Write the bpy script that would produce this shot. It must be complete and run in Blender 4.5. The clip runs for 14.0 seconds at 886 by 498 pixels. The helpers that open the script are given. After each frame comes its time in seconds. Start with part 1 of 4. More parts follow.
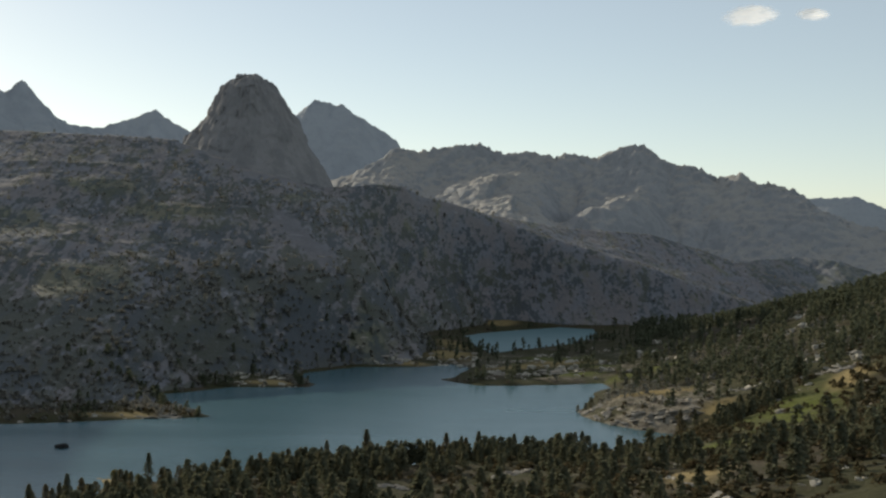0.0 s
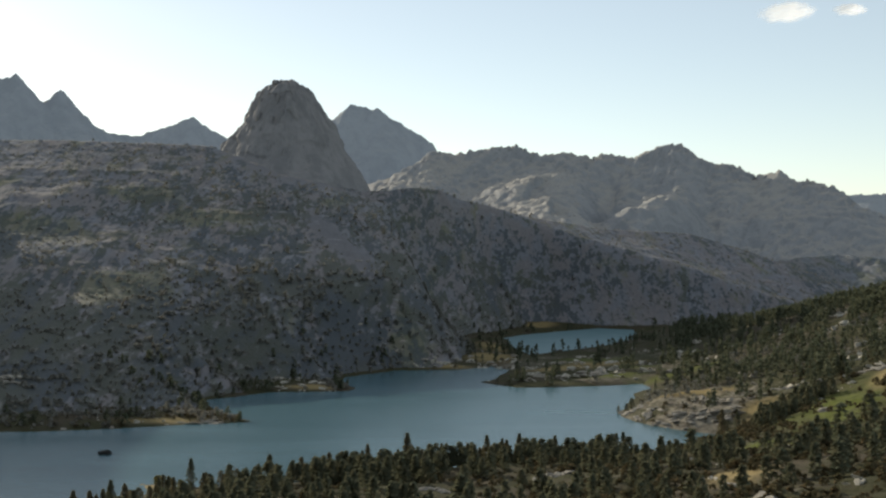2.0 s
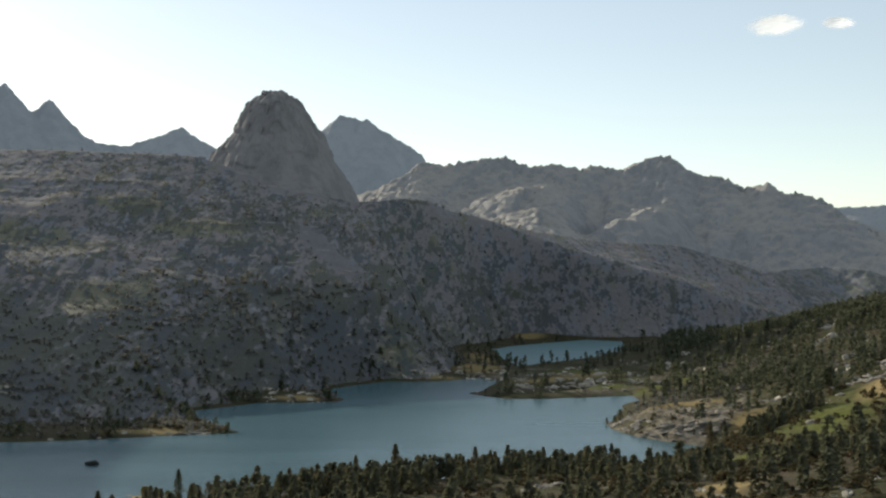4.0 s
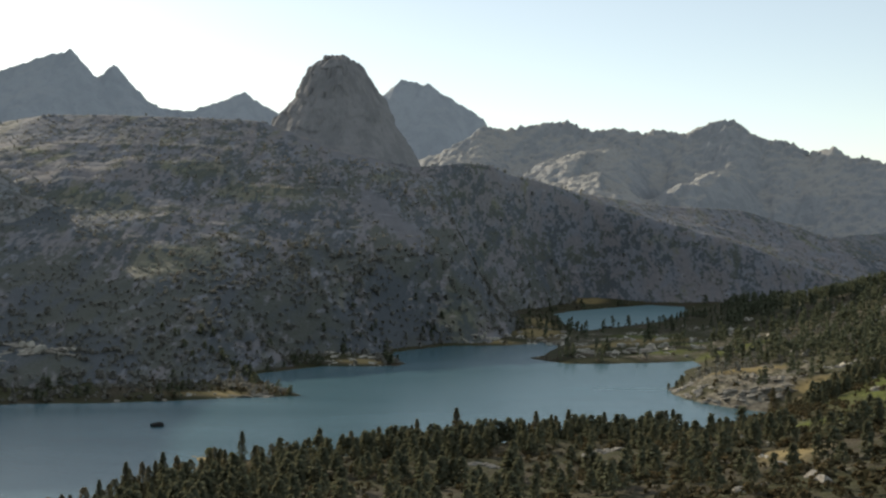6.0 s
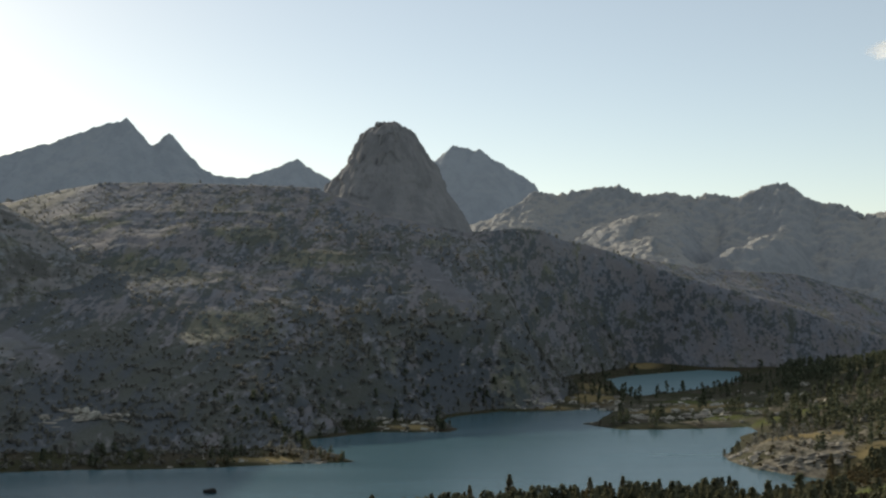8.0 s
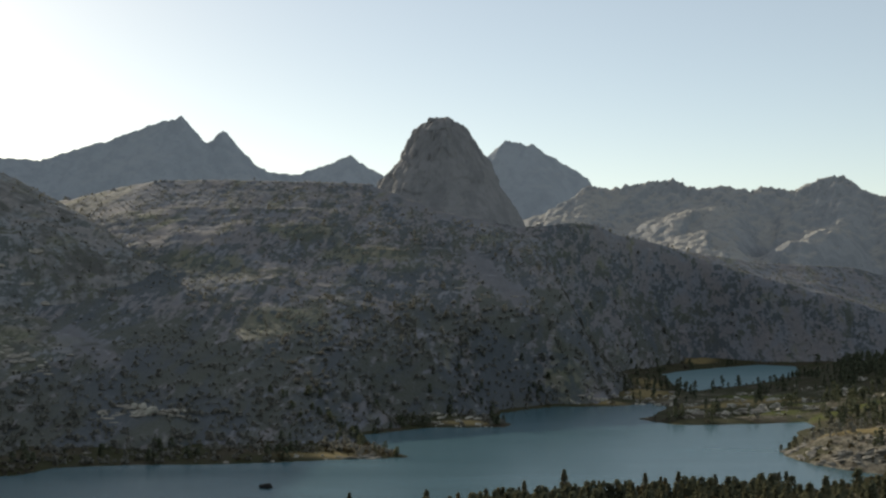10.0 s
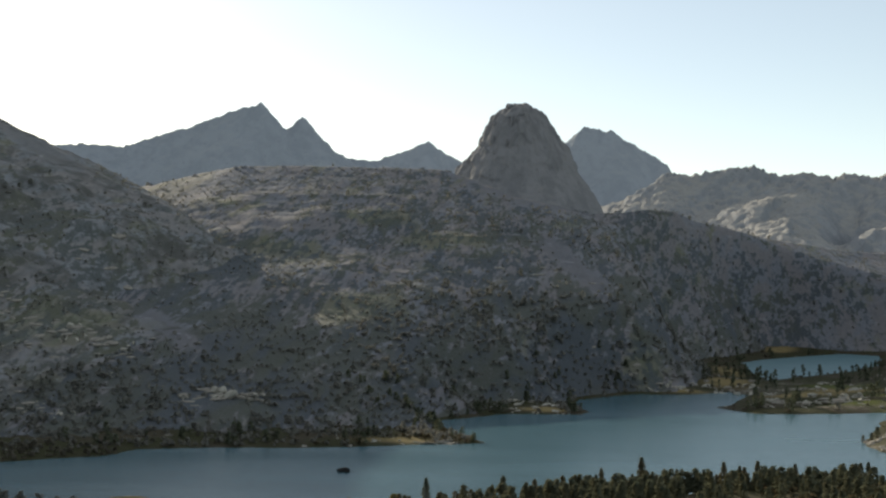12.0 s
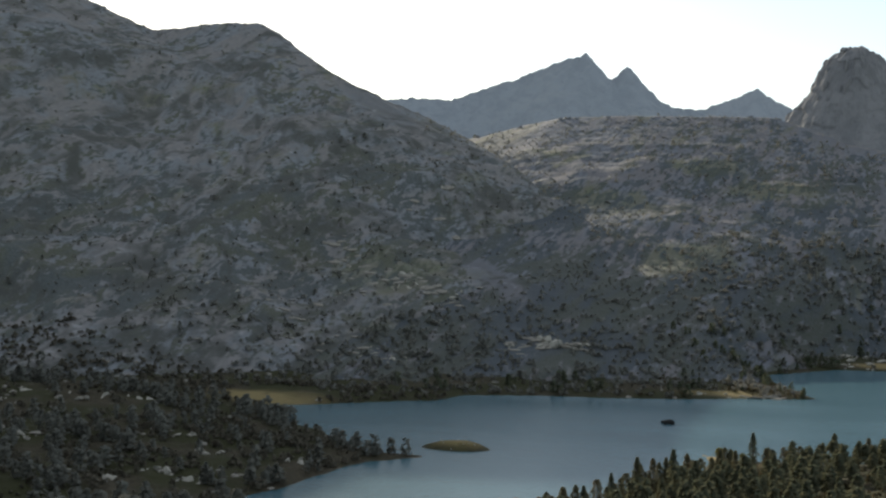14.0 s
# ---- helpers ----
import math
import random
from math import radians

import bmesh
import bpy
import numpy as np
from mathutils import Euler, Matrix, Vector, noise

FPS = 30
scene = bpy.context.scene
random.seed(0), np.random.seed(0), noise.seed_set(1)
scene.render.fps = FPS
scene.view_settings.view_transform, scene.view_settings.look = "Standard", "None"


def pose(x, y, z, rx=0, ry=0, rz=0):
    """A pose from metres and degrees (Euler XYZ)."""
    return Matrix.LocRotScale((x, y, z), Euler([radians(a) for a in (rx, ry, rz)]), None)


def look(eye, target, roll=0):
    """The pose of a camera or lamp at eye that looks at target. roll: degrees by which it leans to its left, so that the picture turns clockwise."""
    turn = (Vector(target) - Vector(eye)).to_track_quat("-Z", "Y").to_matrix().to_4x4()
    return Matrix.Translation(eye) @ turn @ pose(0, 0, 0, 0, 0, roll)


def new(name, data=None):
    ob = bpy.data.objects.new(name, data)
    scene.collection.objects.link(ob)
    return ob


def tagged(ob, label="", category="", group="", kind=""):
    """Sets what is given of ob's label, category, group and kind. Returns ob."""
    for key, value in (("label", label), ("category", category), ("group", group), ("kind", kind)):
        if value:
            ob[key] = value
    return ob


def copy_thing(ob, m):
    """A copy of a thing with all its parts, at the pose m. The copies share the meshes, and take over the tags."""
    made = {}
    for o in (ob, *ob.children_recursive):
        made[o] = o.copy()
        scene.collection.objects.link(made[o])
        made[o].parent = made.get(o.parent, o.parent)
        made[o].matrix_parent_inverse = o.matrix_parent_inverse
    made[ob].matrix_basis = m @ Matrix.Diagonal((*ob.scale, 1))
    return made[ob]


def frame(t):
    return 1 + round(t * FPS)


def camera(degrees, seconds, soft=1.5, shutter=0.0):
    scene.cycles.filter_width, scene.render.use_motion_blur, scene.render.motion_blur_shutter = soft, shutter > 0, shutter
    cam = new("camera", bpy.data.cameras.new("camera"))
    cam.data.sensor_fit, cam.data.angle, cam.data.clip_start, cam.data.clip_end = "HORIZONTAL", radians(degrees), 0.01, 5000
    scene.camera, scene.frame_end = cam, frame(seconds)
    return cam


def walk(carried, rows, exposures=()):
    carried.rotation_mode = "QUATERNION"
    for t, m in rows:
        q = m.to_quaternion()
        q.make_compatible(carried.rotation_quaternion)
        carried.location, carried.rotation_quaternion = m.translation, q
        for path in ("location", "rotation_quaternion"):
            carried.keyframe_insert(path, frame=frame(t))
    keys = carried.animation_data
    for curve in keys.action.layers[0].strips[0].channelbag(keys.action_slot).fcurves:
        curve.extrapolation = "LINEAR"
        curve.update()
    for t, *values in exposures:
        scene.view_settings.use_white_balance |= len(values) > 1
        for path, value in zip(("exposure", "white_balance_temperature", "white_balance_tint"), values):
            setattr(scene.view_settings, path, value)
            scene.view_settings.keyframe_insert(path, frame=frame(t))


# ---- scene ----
# ---------------------------------------------------------------- camera
cam = camera(35.36, 14.0, soft=2.3)
EYE = (0, 0, 120)
TURNS = [  # seconds, turn to the right, tilt up, lean (degrees)
    (0.0, 4.102, -0.277, 0.661), (0.5, 3.214, -1.172, 0.11), (1.0, 3.597, -0.595, 0.384), (1.5, 3.222, -0.527, 0.102),
    (2.0, 2.543, -0.174, -0.173), (2.5, 1.586, 0.619, -0.31), (3.0, 2.42, 0.086, -0.163), (3.2, 2.586, 0.306, -0.12),
    (5.3, 3.358, -0.163, 0.074), (5.5, 2.595, -0.764, 0.21), (6.0, 0.476, -1.177, 0.078), (6.5, 0.0, -1.23, 0.158),
    (7.0, -0.177, 0.659, 0.082), (7.5, -0.925, 1.911, 0.17), (8.0, -1.656, 1.51, -0.168), (8.2, -2.221, 1.197, -0.216),
    (10.5, -4.45, 1.339, -0.177), (11.0, -5.468, -0.326, 0.225), (11.5, -6.094, 0.393, 0.496), (12.0, -7.052, 0.779, -0.121),
    (12.5, -8.223, 0.587, -0.043), (13.0, -10.004, 0.507, -0.468), (13.5, -14.022, 0.317, -0.403), (14.0, -20.371, -1.223, -0.092)]
walk(cam, [(t, pose(*EYE, 90 + p, 0, -a) @ pose(0, 0, 0, 0, 0, r)) for t, a, p, r in TURNS],
     [(0.0, 0.12, 6950, 6), (0.5, 0.13, 6950, 6), (1.0, 0.26, 6950, 6), (1.6, 0.38, 6950, 6), (3.0, 0.46, 6950, 6), (6.5, 0.49, 6950, 6), (7.5, 0.38, 6950, 6), (8.0, 0.2, 6950, 6), (11.0, 0.17, 6950, 6), (11.5, 0.38, 6950, 6), (12.0, 0.45, 6950, 6), (13.0, 0.46, 6950, 6), (14.0, 0.57, 6700, 6)])

# ---------------------------------------------------------------- sky and sun
SUN_TURN, SUN_UP = radians(-37), radians(17.6)
world = bpy.data.worlds.new("sky")
scene.world = world
world.use_nodes = True
wn = world.node_tree
wn.nodes.clear()
sky = wn.nodes.new("ShaderNodeTexSky")
sky.sky_type, sky.sun_disc = "NISHITA", False
sky.sun_elevation, sky.sun_rotation = SUN_UP, SUN_TURN
sky.altitude, sky.air_density, sky.dust_density, sky.ozone_density = 3000, 0.95, 4.0, 0.5
back = wn.nodes.new("ShaderNodeBackground")
back.inputs["Strength"].default_value = 0.080
wout = wn.nodes.new("ShaderNodeOutputWorld")
wn.links.new(sky.outputs[0], back.inputs["Color"])
milk = wn.nodes.new("ShaderNodeBackground")               # the even milky glow of a hazy afternoon, all round
milk.inputs["Color"].default_value, milk.inputs["Strength"].default_value = (0.98, 1.0, 0.95, 1), 0.195
whole = wn.nodes.new("ShaderNodeAddShader")
wn.links.new(back.outputs[0], whole.inputs[0])
wn.links.new(milk.outputs[0], whole.inputs[1])
wn.links.new(whole.outputs[0], wout.inputs["Surface"])

sun = new("sun", bpy.data.lights.new("sun", "SUN"))
sun.data.energy, sun.data.angle, sun.data.color = 3.4, radians(0.6), (1.0, 0.9, 0.76)
sun.matrix_world = look((0, 0, 0), (-math.sin(SUN_TURN) * math.cos(SUN_UP), -math.cos(SUN_TURN) * math.cos(SUN_UP), -math.sin(SUN_UP)))


# ---------------------------------------------------------------- noise for the relief
def lattice(ix, iy, seed):
    n = (ix.astype(np.int64) * 374761393 + iy.astype(np.int64) * 668265263 + seed * 974711) & 0xFFFFFFFF
    n = ((n ^ (n >> 13)) * 1274126177) & 0xFFFFFFFF
    n = n ^ (n >> 16)
    return (n & 0xFFFF) / 32767.5 - 1.0


def smooth_noise(x, y, seed=0):
    """Smooth noise from -1 to 1 over a unit grid."""
    ix, iy = np.floor(x), np.floor(y)
    fx, fy = x - ix, y - iy
    fx, fy = fx * fx * fx * (fx * (fx * 6 - 15) + 10), fy * fy * fy * (fy * (fy * 6 - 15) + 10)
    a, b = lattice(ix, iy, seed), lattice(ix + 1, iy, seed)
    c, d = lattice(ix, iy + 1, seed), lattice(ix + 1, iy + 1, seed)
    return (a + (b - a) * fx) * (1 - fy) + (c + (d - c) * fx) * fy


def fbm(x, y, size, octaves=4, seed=0, ridged=False):
    """Layered noise, the coarsest bumps size metres across."""
    total, amp, norm = 0.0, 1.0, 0.0
    x, y = np.asarray(x, float), np.asarray(y, float)
    for k in range(octaves):
        a = 0.6 + k * 0.9
        u, v = (x * math.cos(a) - y * math.sin(a)) / size, (x * math.sin(a) + y * math.cos(a)) / size
        n = smooth_noise(u + 17.3 * k, v - 9.1 * k, seed + k)
        total = total + amp * ((1 - 2 * np.abs(n)) if ridged else n)
        norm += amp
        amp *= 0.5
        size *= 0.5
    return total / norm


def smoothstep(a, b, v):
    t = np.clip((v - a) / (b - a), 0, 1)
    return t * t * (3 - 2 * t)


# ---------------------------------------------------------------- meshes
def grid_mesh(name, xs, ys, z, masks=None, keep=None):
    """A sheet over the grid xs, ys with the heights z[j, i]."""
    nx, ny = len(xs), len(ys)
    gx, gy = np.meshgrid(xs, ys)
    co = np.stack([gx, gy, z], -1).reshape(-1, 3)
    i, j = np.meshgrid(np.arange(nx - 1), np.arange(ny - 1))
    a = (j * nx + i).ravel()
    if keep is not None:
        a = a[(keep[:-1, :-1] | keep[1:, :-1] | keep[:-1, 1:] | keep[1:, 1:]).ravel()]
    quads = np.stack([a, a + 1, a + nx + 1, a + nx], 1)
    used = np.unique(quads)
    remap = np.full(len(co), -1)
    remap[used] = np.arange(len(used))
    me = mesh_arrays(name, co[used], remap[quads])
    for key, value in (masks or {}).items():
        at = me.attributes.new(key, "FLOAT", "POINT")
        at.data.foreach_set("value", np.ascontiguousarray(value.reshape(-1)[used], dtype=np.float32))
    return me


def mesh_arrays(name, co, faces, smooth=True):
    """A mesh from arrays: vertices, and faces of one size."""
    me = bpy.data.meshes.new(name)
    n = faces.shape[1]
    me.vertices.add(len(co))
    me.vertices.foreach_set("co", np.ascontiguousarray(co, dtype=np.float32).ravel())
    me.loops.add(faces.size)
    me.loops.foreach_set("vertex_index", np.ascontiguousarray(faces, dtype=np.int32).ravel())
    me.polygons.add(len(faces))
    me.polygons.foreach_set("loop_start", np.arange(0, faces.size, n, dtype=np.int32))
    me.polygons.foreach_set("use_smooth", np.full(len(faces), smooth))
    me.update(calc_edges=True)
    return me


def part(name, bm, material, parent, label=""):
    """Links a bmesh as one mesh under a thing or a part."""
    me = bpy.data.meshes.new(name)
    bm.to_mesh(me)
    bm.free()
    me.materials.append(material)
    ob = new(name, me)
    ob.parent = parent
    return tagged(ob, label)


def thing(name, me, material, label, category, group="", kind=""):
    me.materials.append(material)
    return tagged(new(name, me), label, category, group, kind)


# ---------------------------------------------------------------- materials
class Nodes:
    """Short ways to write a node material in metres."""

    def __init__(self, name, rough=0.9, spec=0.3):
        self.m = bpy.data.materials.new(name)
        self.m.use_nodes = True
        self.t = self.m.node_tree
        self.b = self.t.nodes["Principled BSDF"]
        self.b.inputs["Roughness"].default_value = rough
        self.b.inputs["Specular IOR Level"].default_value = spec
        self.place = self.t.nodes.new("ShaderNodeTexCoord").outputs["Object"]

    def node(self, kind, **values):
        n = self.t.nodes.new(kind)
        for key, v in values.items():
            s = n.inputs[key.replace("_", " ")]
            if isinstance(v, bpy.types.NodeSocket):
                self.t.links.new(v, s)
            else:
                s.default_value = v
        return n

    def stretch(self, x, y, z, turn=0.0):
        n = self.node("ShaderNodeMapping", Vector=self.place)
        n.inputs["Scale"].default_value = (x, y, z)
        n.inputs["Rotation"].default_value = (0, 0, turn)
        return n.outputs[0]

    def noise(self, size, detail=4.0, rough=0.55, at=None, warp=0.0):
        n = self.node("ShaderNodeTexNoise", Vector=at or self.place, Scale=1.0 / size, Detail=detail, Roughness=rough, Distortion=warp)
        return n.outputs["Fac"]

    def step(self, fac, lo, hi):
        n = self.node("ShaderNodeMapRange", Value=fac, From_Min=lo, From_Max=hi)
        n.interpolation_type = "SMOOTHSTEP"
        return n.outputs["Result"]

    def mix(self, fac, a, b):
        n = self.t.nodes.new("ShaderNodeMix")
        n.data_type = "RGBA"
        for s, v in ((n.inputs[0], fac), (n.inputs[6], a), (n.inputs[7], b)):
            if isinstance(v, bpy.types.NodeSocket):
                self.t.links.new(v, s)
            else:
                s.default_value = v if isinstance(v, float) else (*v, 1.0)
        return n.outputs[2]

    def math(self, op, a, b=0.0):
        n = self.t.nodes.new("ShaderNodeMath")
        n.operation = op
        for s, v in ((n.inputs[0], a), (n.inputs[1], b)):
            if isinstance(v, bpy.types.NodeSocket):
                self.t.links.new(v, s)
            else:
                s.default_value = v
        return n.outputs[0]

    def mask(self, name):
        n = self.t.nodes.new("ShaderNodeAttribute")
        n.attribute_name = name
        return n.outputs["Fac"]

    def level(self):
        """How level the surface lies: 1 flat, 0 upright."""
        g = self.t.nodes.new("ShaderNodeNewGeometry")
        s = self.node("ShaderNodeSeparateXYZ", Vector=g.outputs["Normal"])
        return s.outputs["Z"]

    def bump(self, height, metres, strength=1.0, after=None):
        n = self.node("ShaderNodeBump", Height=height, Distance=metres, Strength=strength)
        if after is not None:
            self.t.links.new(after, n.inputs["Normal"])
        self.t.links.new(n.outputs[0], self.b.inputs["Normal"])
        return n.outputs[0]

    def done(self, color):
        if isinstance(color, bpy.types.NodeSocket):
            self.t.links.new(color, self.b.inputs["Base Color"])
        else:
            self.b.inputs["Base Color"].default_value = (*color, 1)
        return self.m


def bare_rock(name, light, dark, talus, scale=1.0, relief=1.0):
    """Weathered granite: cracks down the fall line, ledges, pale scree on gentle ground."""
    n = Nodes(name)
    streak = n.noise(26 * scale, 6, 0.65, n.stretch(1, 1, 0.28), 0.6)
    grain = n.noise(7 * scale, 5, 0.7)
    patch = n.noise(150 * scale, 4, 0.6)
    c = n.mix(n.step(streak, 0.38, 0.62), dark, light)
    c = n.mix(n.step(n.math("ADD", n.math("MULTIPLY", n.level(), 0.7), n.math("MULTIPLY", patch, 0.5)), 0.72, 0.92), c, talus)
    c = n.mix(n.step(grain, 0.55, 0.75), c, tuple(v * (1 - 0.4 * relief) for v in dark))
    b = n.bump(streak, 5 * scale * relief, 0.9)
    n.bump(grain, 1.5 * scale * relief, 0.8, b)
    return n.done(c)


def slope_cover(name, rock, brush, grass, dense=0.5, climb=(20, 230), seamed=False, fall=(1.0, 0.18, 0.8, 0.0)):
    """A mountainside: rocky ground, soft clumps of brush and stunted pines, dry grass, a few pale ledges."""
    n = Nodes(name)
    down = n.stretch(*fall)                               # clumps lie long along the fall line
    region, mid = n.noise(120, 4, 0.55, down, 0.5), n.noise(30, 4, 0.6, down, 0.5)
    clump, tuft, fine = n.noise(11, 3, 0.6, down, 0.3), n.noise(4.2, 3, 0.6, down), n.noise(1.8, 3, 0.6)
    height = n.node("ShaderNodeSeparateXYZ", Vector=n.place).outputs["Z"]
    # Brush thins with height: upper haze and the shaded foot put into the colour.
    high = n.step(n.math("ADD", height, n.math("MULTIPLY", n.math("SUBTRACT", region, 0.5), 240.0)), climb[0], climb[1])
    wood, talus, meadow, haze_end = n.mask("wood"), n.mask("talus"), n.mask("meadow"), n.mask("haze_end")

    def share(v, k):
        return n.math("MULTIPLY", n.math("SUBTRACT", v, 0.5), k)
    warm, cool = (rock[0] * 1.02, rock[1] * 0.95, rock[2] * 0.90), (rock[0] * 0.93, rock[1] * 0.98, rock[2] * 1.03)
    c = n.mix(n.step(mid, 0.4, 0.6), warm, cool)
    c = n.mix(n.math("MULTIPLY", n.step(tuft, 0.35, 0.65), 0.5), c, tuple(v * 0.72 for v in rock))
    # dry grass and low green between the stones
    g = n.math("ADD", n.math("ADD", n.noise(42, 4, 0.6, down, 0.8), n.math("MULTIPLY", meadow, 0.22)), share(tuft, 0.25))
    c = n.mix(n.math("MULTIPLY", n.step(g, 0.54, 0.70), 0.75), c, n.mix(n.step(clump, 0.4, 0.6), grass, (grass[0] * 0.86, grass[1] * 1.0, grass[2] * 0.78)))
    # brush and stunted trees in clumps
    v = n.math("ADD", n.math("ADD", 0.5, share(clump, 2.0)), n.math("ADD", share(region, 1.15), share(mid, 0.85)))
    v = n.math("ADD", v, n.math("ADD", share(tuft, 1.3), n.math("MULTIPLY", wood, 0.26)))
    v = n.math("SUBTRACT", v, n.math("ADD", n.math("MULTIPLY", high, 0.17), n.math("ADD", n.math("MULTIPLY", talus, 0.5), n.math("MULTIPLY", haze_end, 0.28))))
    olive, blue = (brush[0] * 1.02, brush[1] * 1.04, brush[2] * 0.74), (brush[0] * 0.86, brush[1] * 0.98, brush[2] * 1.04)
    leaf = n.mix(n.step(n.noise(38, 4, 0.6, down, 0.6), 0.42, 0.58), olive, blue)
    c = n.mix(n.math("MULTIPLY", n.step(v, dense - 0.15, dense + 0.14), 0.9), c, n.mix(n.step(fine, 0.35, 0.65), leaf, n.mix(0.22, leaf, rock)))
    c = n.mix(n.math("MULTIPLY", talus, 0.8), c, n.mix(n.step(tuft, 0.3, 0.7), tuple(v * 0.62 for v in rock), tuple(v * 0.8 for v in rock)))
    # pale ledges, level and short
    pale = n.math("ADD", n.noise(9, 3, 0.55, n.stretch(0.42, 0.5, 1.5), 0.4), n.math("ADD", share(region, -0.2), share(mid, -0.15)))
    c = n.mix(n.math("MULTIPLY", n.step(pale, 0.66, 0.73), 0.45), c, tuple(v * 1.7 for v in rock))
    if seamed:                                            # brushy cracks that run down and across the slabs
        for turn, tall, size, deep in ((0.9, 0.35, 130, 0.85), (-0.5, 0.5, 90, 0.7)):
            q = n.noise(size, 4, 0.55, n.stretch(1.0, 0.35, tall, turn), 0.6)
            line = n.math("SUBTRACT", 1.0, n.step(n.math("ABSOLUTE", n.math("SUBTRACT", q, 0.5)), 0.007, 0.045))
            c = n.mix(n.math("MULTIPLY", n.math("MULTIPLY", line, n.step(n.noise(26, 4, 0.6), 0.34, 0.58)), deep), c, brush)
    b = n.bump(clump, 2.0, 0.5)
    b = n.bump(tuft, 1.0, 0.5, b)
    n.bump(fine, 0.4, 0.5, b)
    return n.done(c)


# Distance haze put into the peaks' colour: pale, bluish, low in contrast.
granite_hazed = bare_rock("hazed_granite", (0.345, 0.372, 0.408), (0.305, 0.332, 0.367), (0.355, 0.375, 0.395), 1.8, 0.4)
# Ridge rock lightened and cooled; the colour carries the haze before it.
ridge_hazed = bare_rock("hazed_ridge_granite", (0.325, 0.33, 0.34), (0.268, 0.278, 0.292), (0.37, 0.355, 0.335), 1.3, 0.9)
granite_dome = bare_rock("dome_granite", (0.25, 0.244, 0.248), (0.195, 0.193, 0.198), (0.26, 0.248, 0.242), 0.8, 0.6)
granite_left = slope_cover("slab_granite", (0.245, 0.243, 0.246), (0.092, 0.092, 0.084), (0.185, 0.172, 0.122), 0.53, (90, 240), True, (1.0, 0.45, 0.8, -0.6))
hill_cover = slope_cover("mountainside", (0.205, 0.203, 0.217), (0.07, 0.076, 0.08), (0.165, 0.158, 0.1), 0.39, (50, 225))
# Valley-end wood paled blue-grey: haze held in the cover's colour.
wood_hazed = slope_cover("hazed_wooded_slope", (0.20, 0.207, 0.22), (0.105, 0.114, 0.122), (0.15, 0.157, 0.15), 0.45)


# ---------------------------------------------------------------- lakes in plan
MAIN_SHORE = [
    (-400, 770), (-416, 800), (-377, 822), (-346, 843), (-322, 853), (-313, 888), (-265, 906), (-210, 908), (-169, 926), (-133, 936),
    (-86, 949), (-105, 985), (-125, 1024), (-138, 1085), (-90, 1143), (-57, 1137), (-24, 1140), (-18, 1165), (-34, 1205), (-33, 1268), (19, 1328), (73, 1331),
    (108, 1362), (125, 1330), (108, 1275), (87, 1211), (116, 1165), (179, 1167), (227, 1188), (225, 1140), (208, 1111), (185, 1030),
    (168, 964), (178, 913), (198, 880), (220, 858)]
NEAR_SHORE = [
    (209, 816), (155, 762), (90, 742), (14, 735), (-57, 692), (-92, 692), (-124, 708), (-114, 680), (-106, 642), (-135, 600), (-145, 550), (-180, 470), (-260, 470), (-287, 532),
    (-282, 554), (-282, 607), (-276, 634), (-257, 653), (-286, 658), (-311, 677), (-344, 718), (-383, 752)]
UPPER_SHORE = [
    (156, 1777), (182, 1834), (245, 1912), (309, 1970), (356, 1937), (317, 1740), (265, 1639), (214, 1566), (162, 1506), (154, 1612)]


LOWLAND = [(80, 1190), (62, 1335), (85, 1400), (105, 1500), (112, 1790), (195, 1930), (225, 2035), (262, 2012), (300, 1990), (335, 1972), (400, 1930), (760, 1880), (760, 1200)]


# low points of land under the mountainside
SPIT = [(-340, 880), (-80, 930), (-85, 972), (-180, 985), (-340, 935)]
POINT = [(-108, 1135), (-12, 1128), (-12, 1205), (-60, 1222), (-118, 1185)]


def lake_gap(x, y):
    """Metres from the nearest lake, with a ragged shore."""
    x, y = np.asarray(x, float), np.asarray(y, float)
    return np.minimum(from_shore(x, y, MAIN_SHORE + NEAR_SHORE), from_shore(x, y, UPPER_SHORE)) + 7 * fbm(x, y, 45, 3, 3)


def from_shore(x, y, shore):
    """Metres from a shore line: positive on land, negative on water."""
    pts = np.array(shore, float)
    best = np.full(x.shape, 1e9)
    inside = np.zeros(x.shape, bool)
    for (ax, ay), (bx, by) in zip(pts, np.roll(pts, -1, 0)):
        ex, ey = bx - ax, by - ay
        t = np.clip(((x - ax) * ex + (y - ay) * ey) / (ex * ex + ey * ey), 0, 1)
        best = np.minimum(best, np.hypot(x - ax - t * ex, y - ay - t * ey))
        cross = (ay > y) != (by > y)
        inside ^= cross & (x < (bx - ax) * (y - ay) / (by - ay if by != ay else 1e-9) + ax)
    return np.where(inside, -best, best)


# heights of the land round the lakes: x, y, z
NEAR_KNOLLS = [(0, 0, 117), (0, 70, 97), (0, 200, 58), (-100, 400, 18), (65, 536, 21), (130, 503, 36), (150, 390, 50), (265, 755, 36), (316, 789, 48), (-420, 600, 6), (-520, 740, 9), (-700, 560, 30), (-250, 250, 22), (-350, 420, 8), (320, 250, 90), (0, -300, 150), (20, 660, 11), (120, 690, 12)]
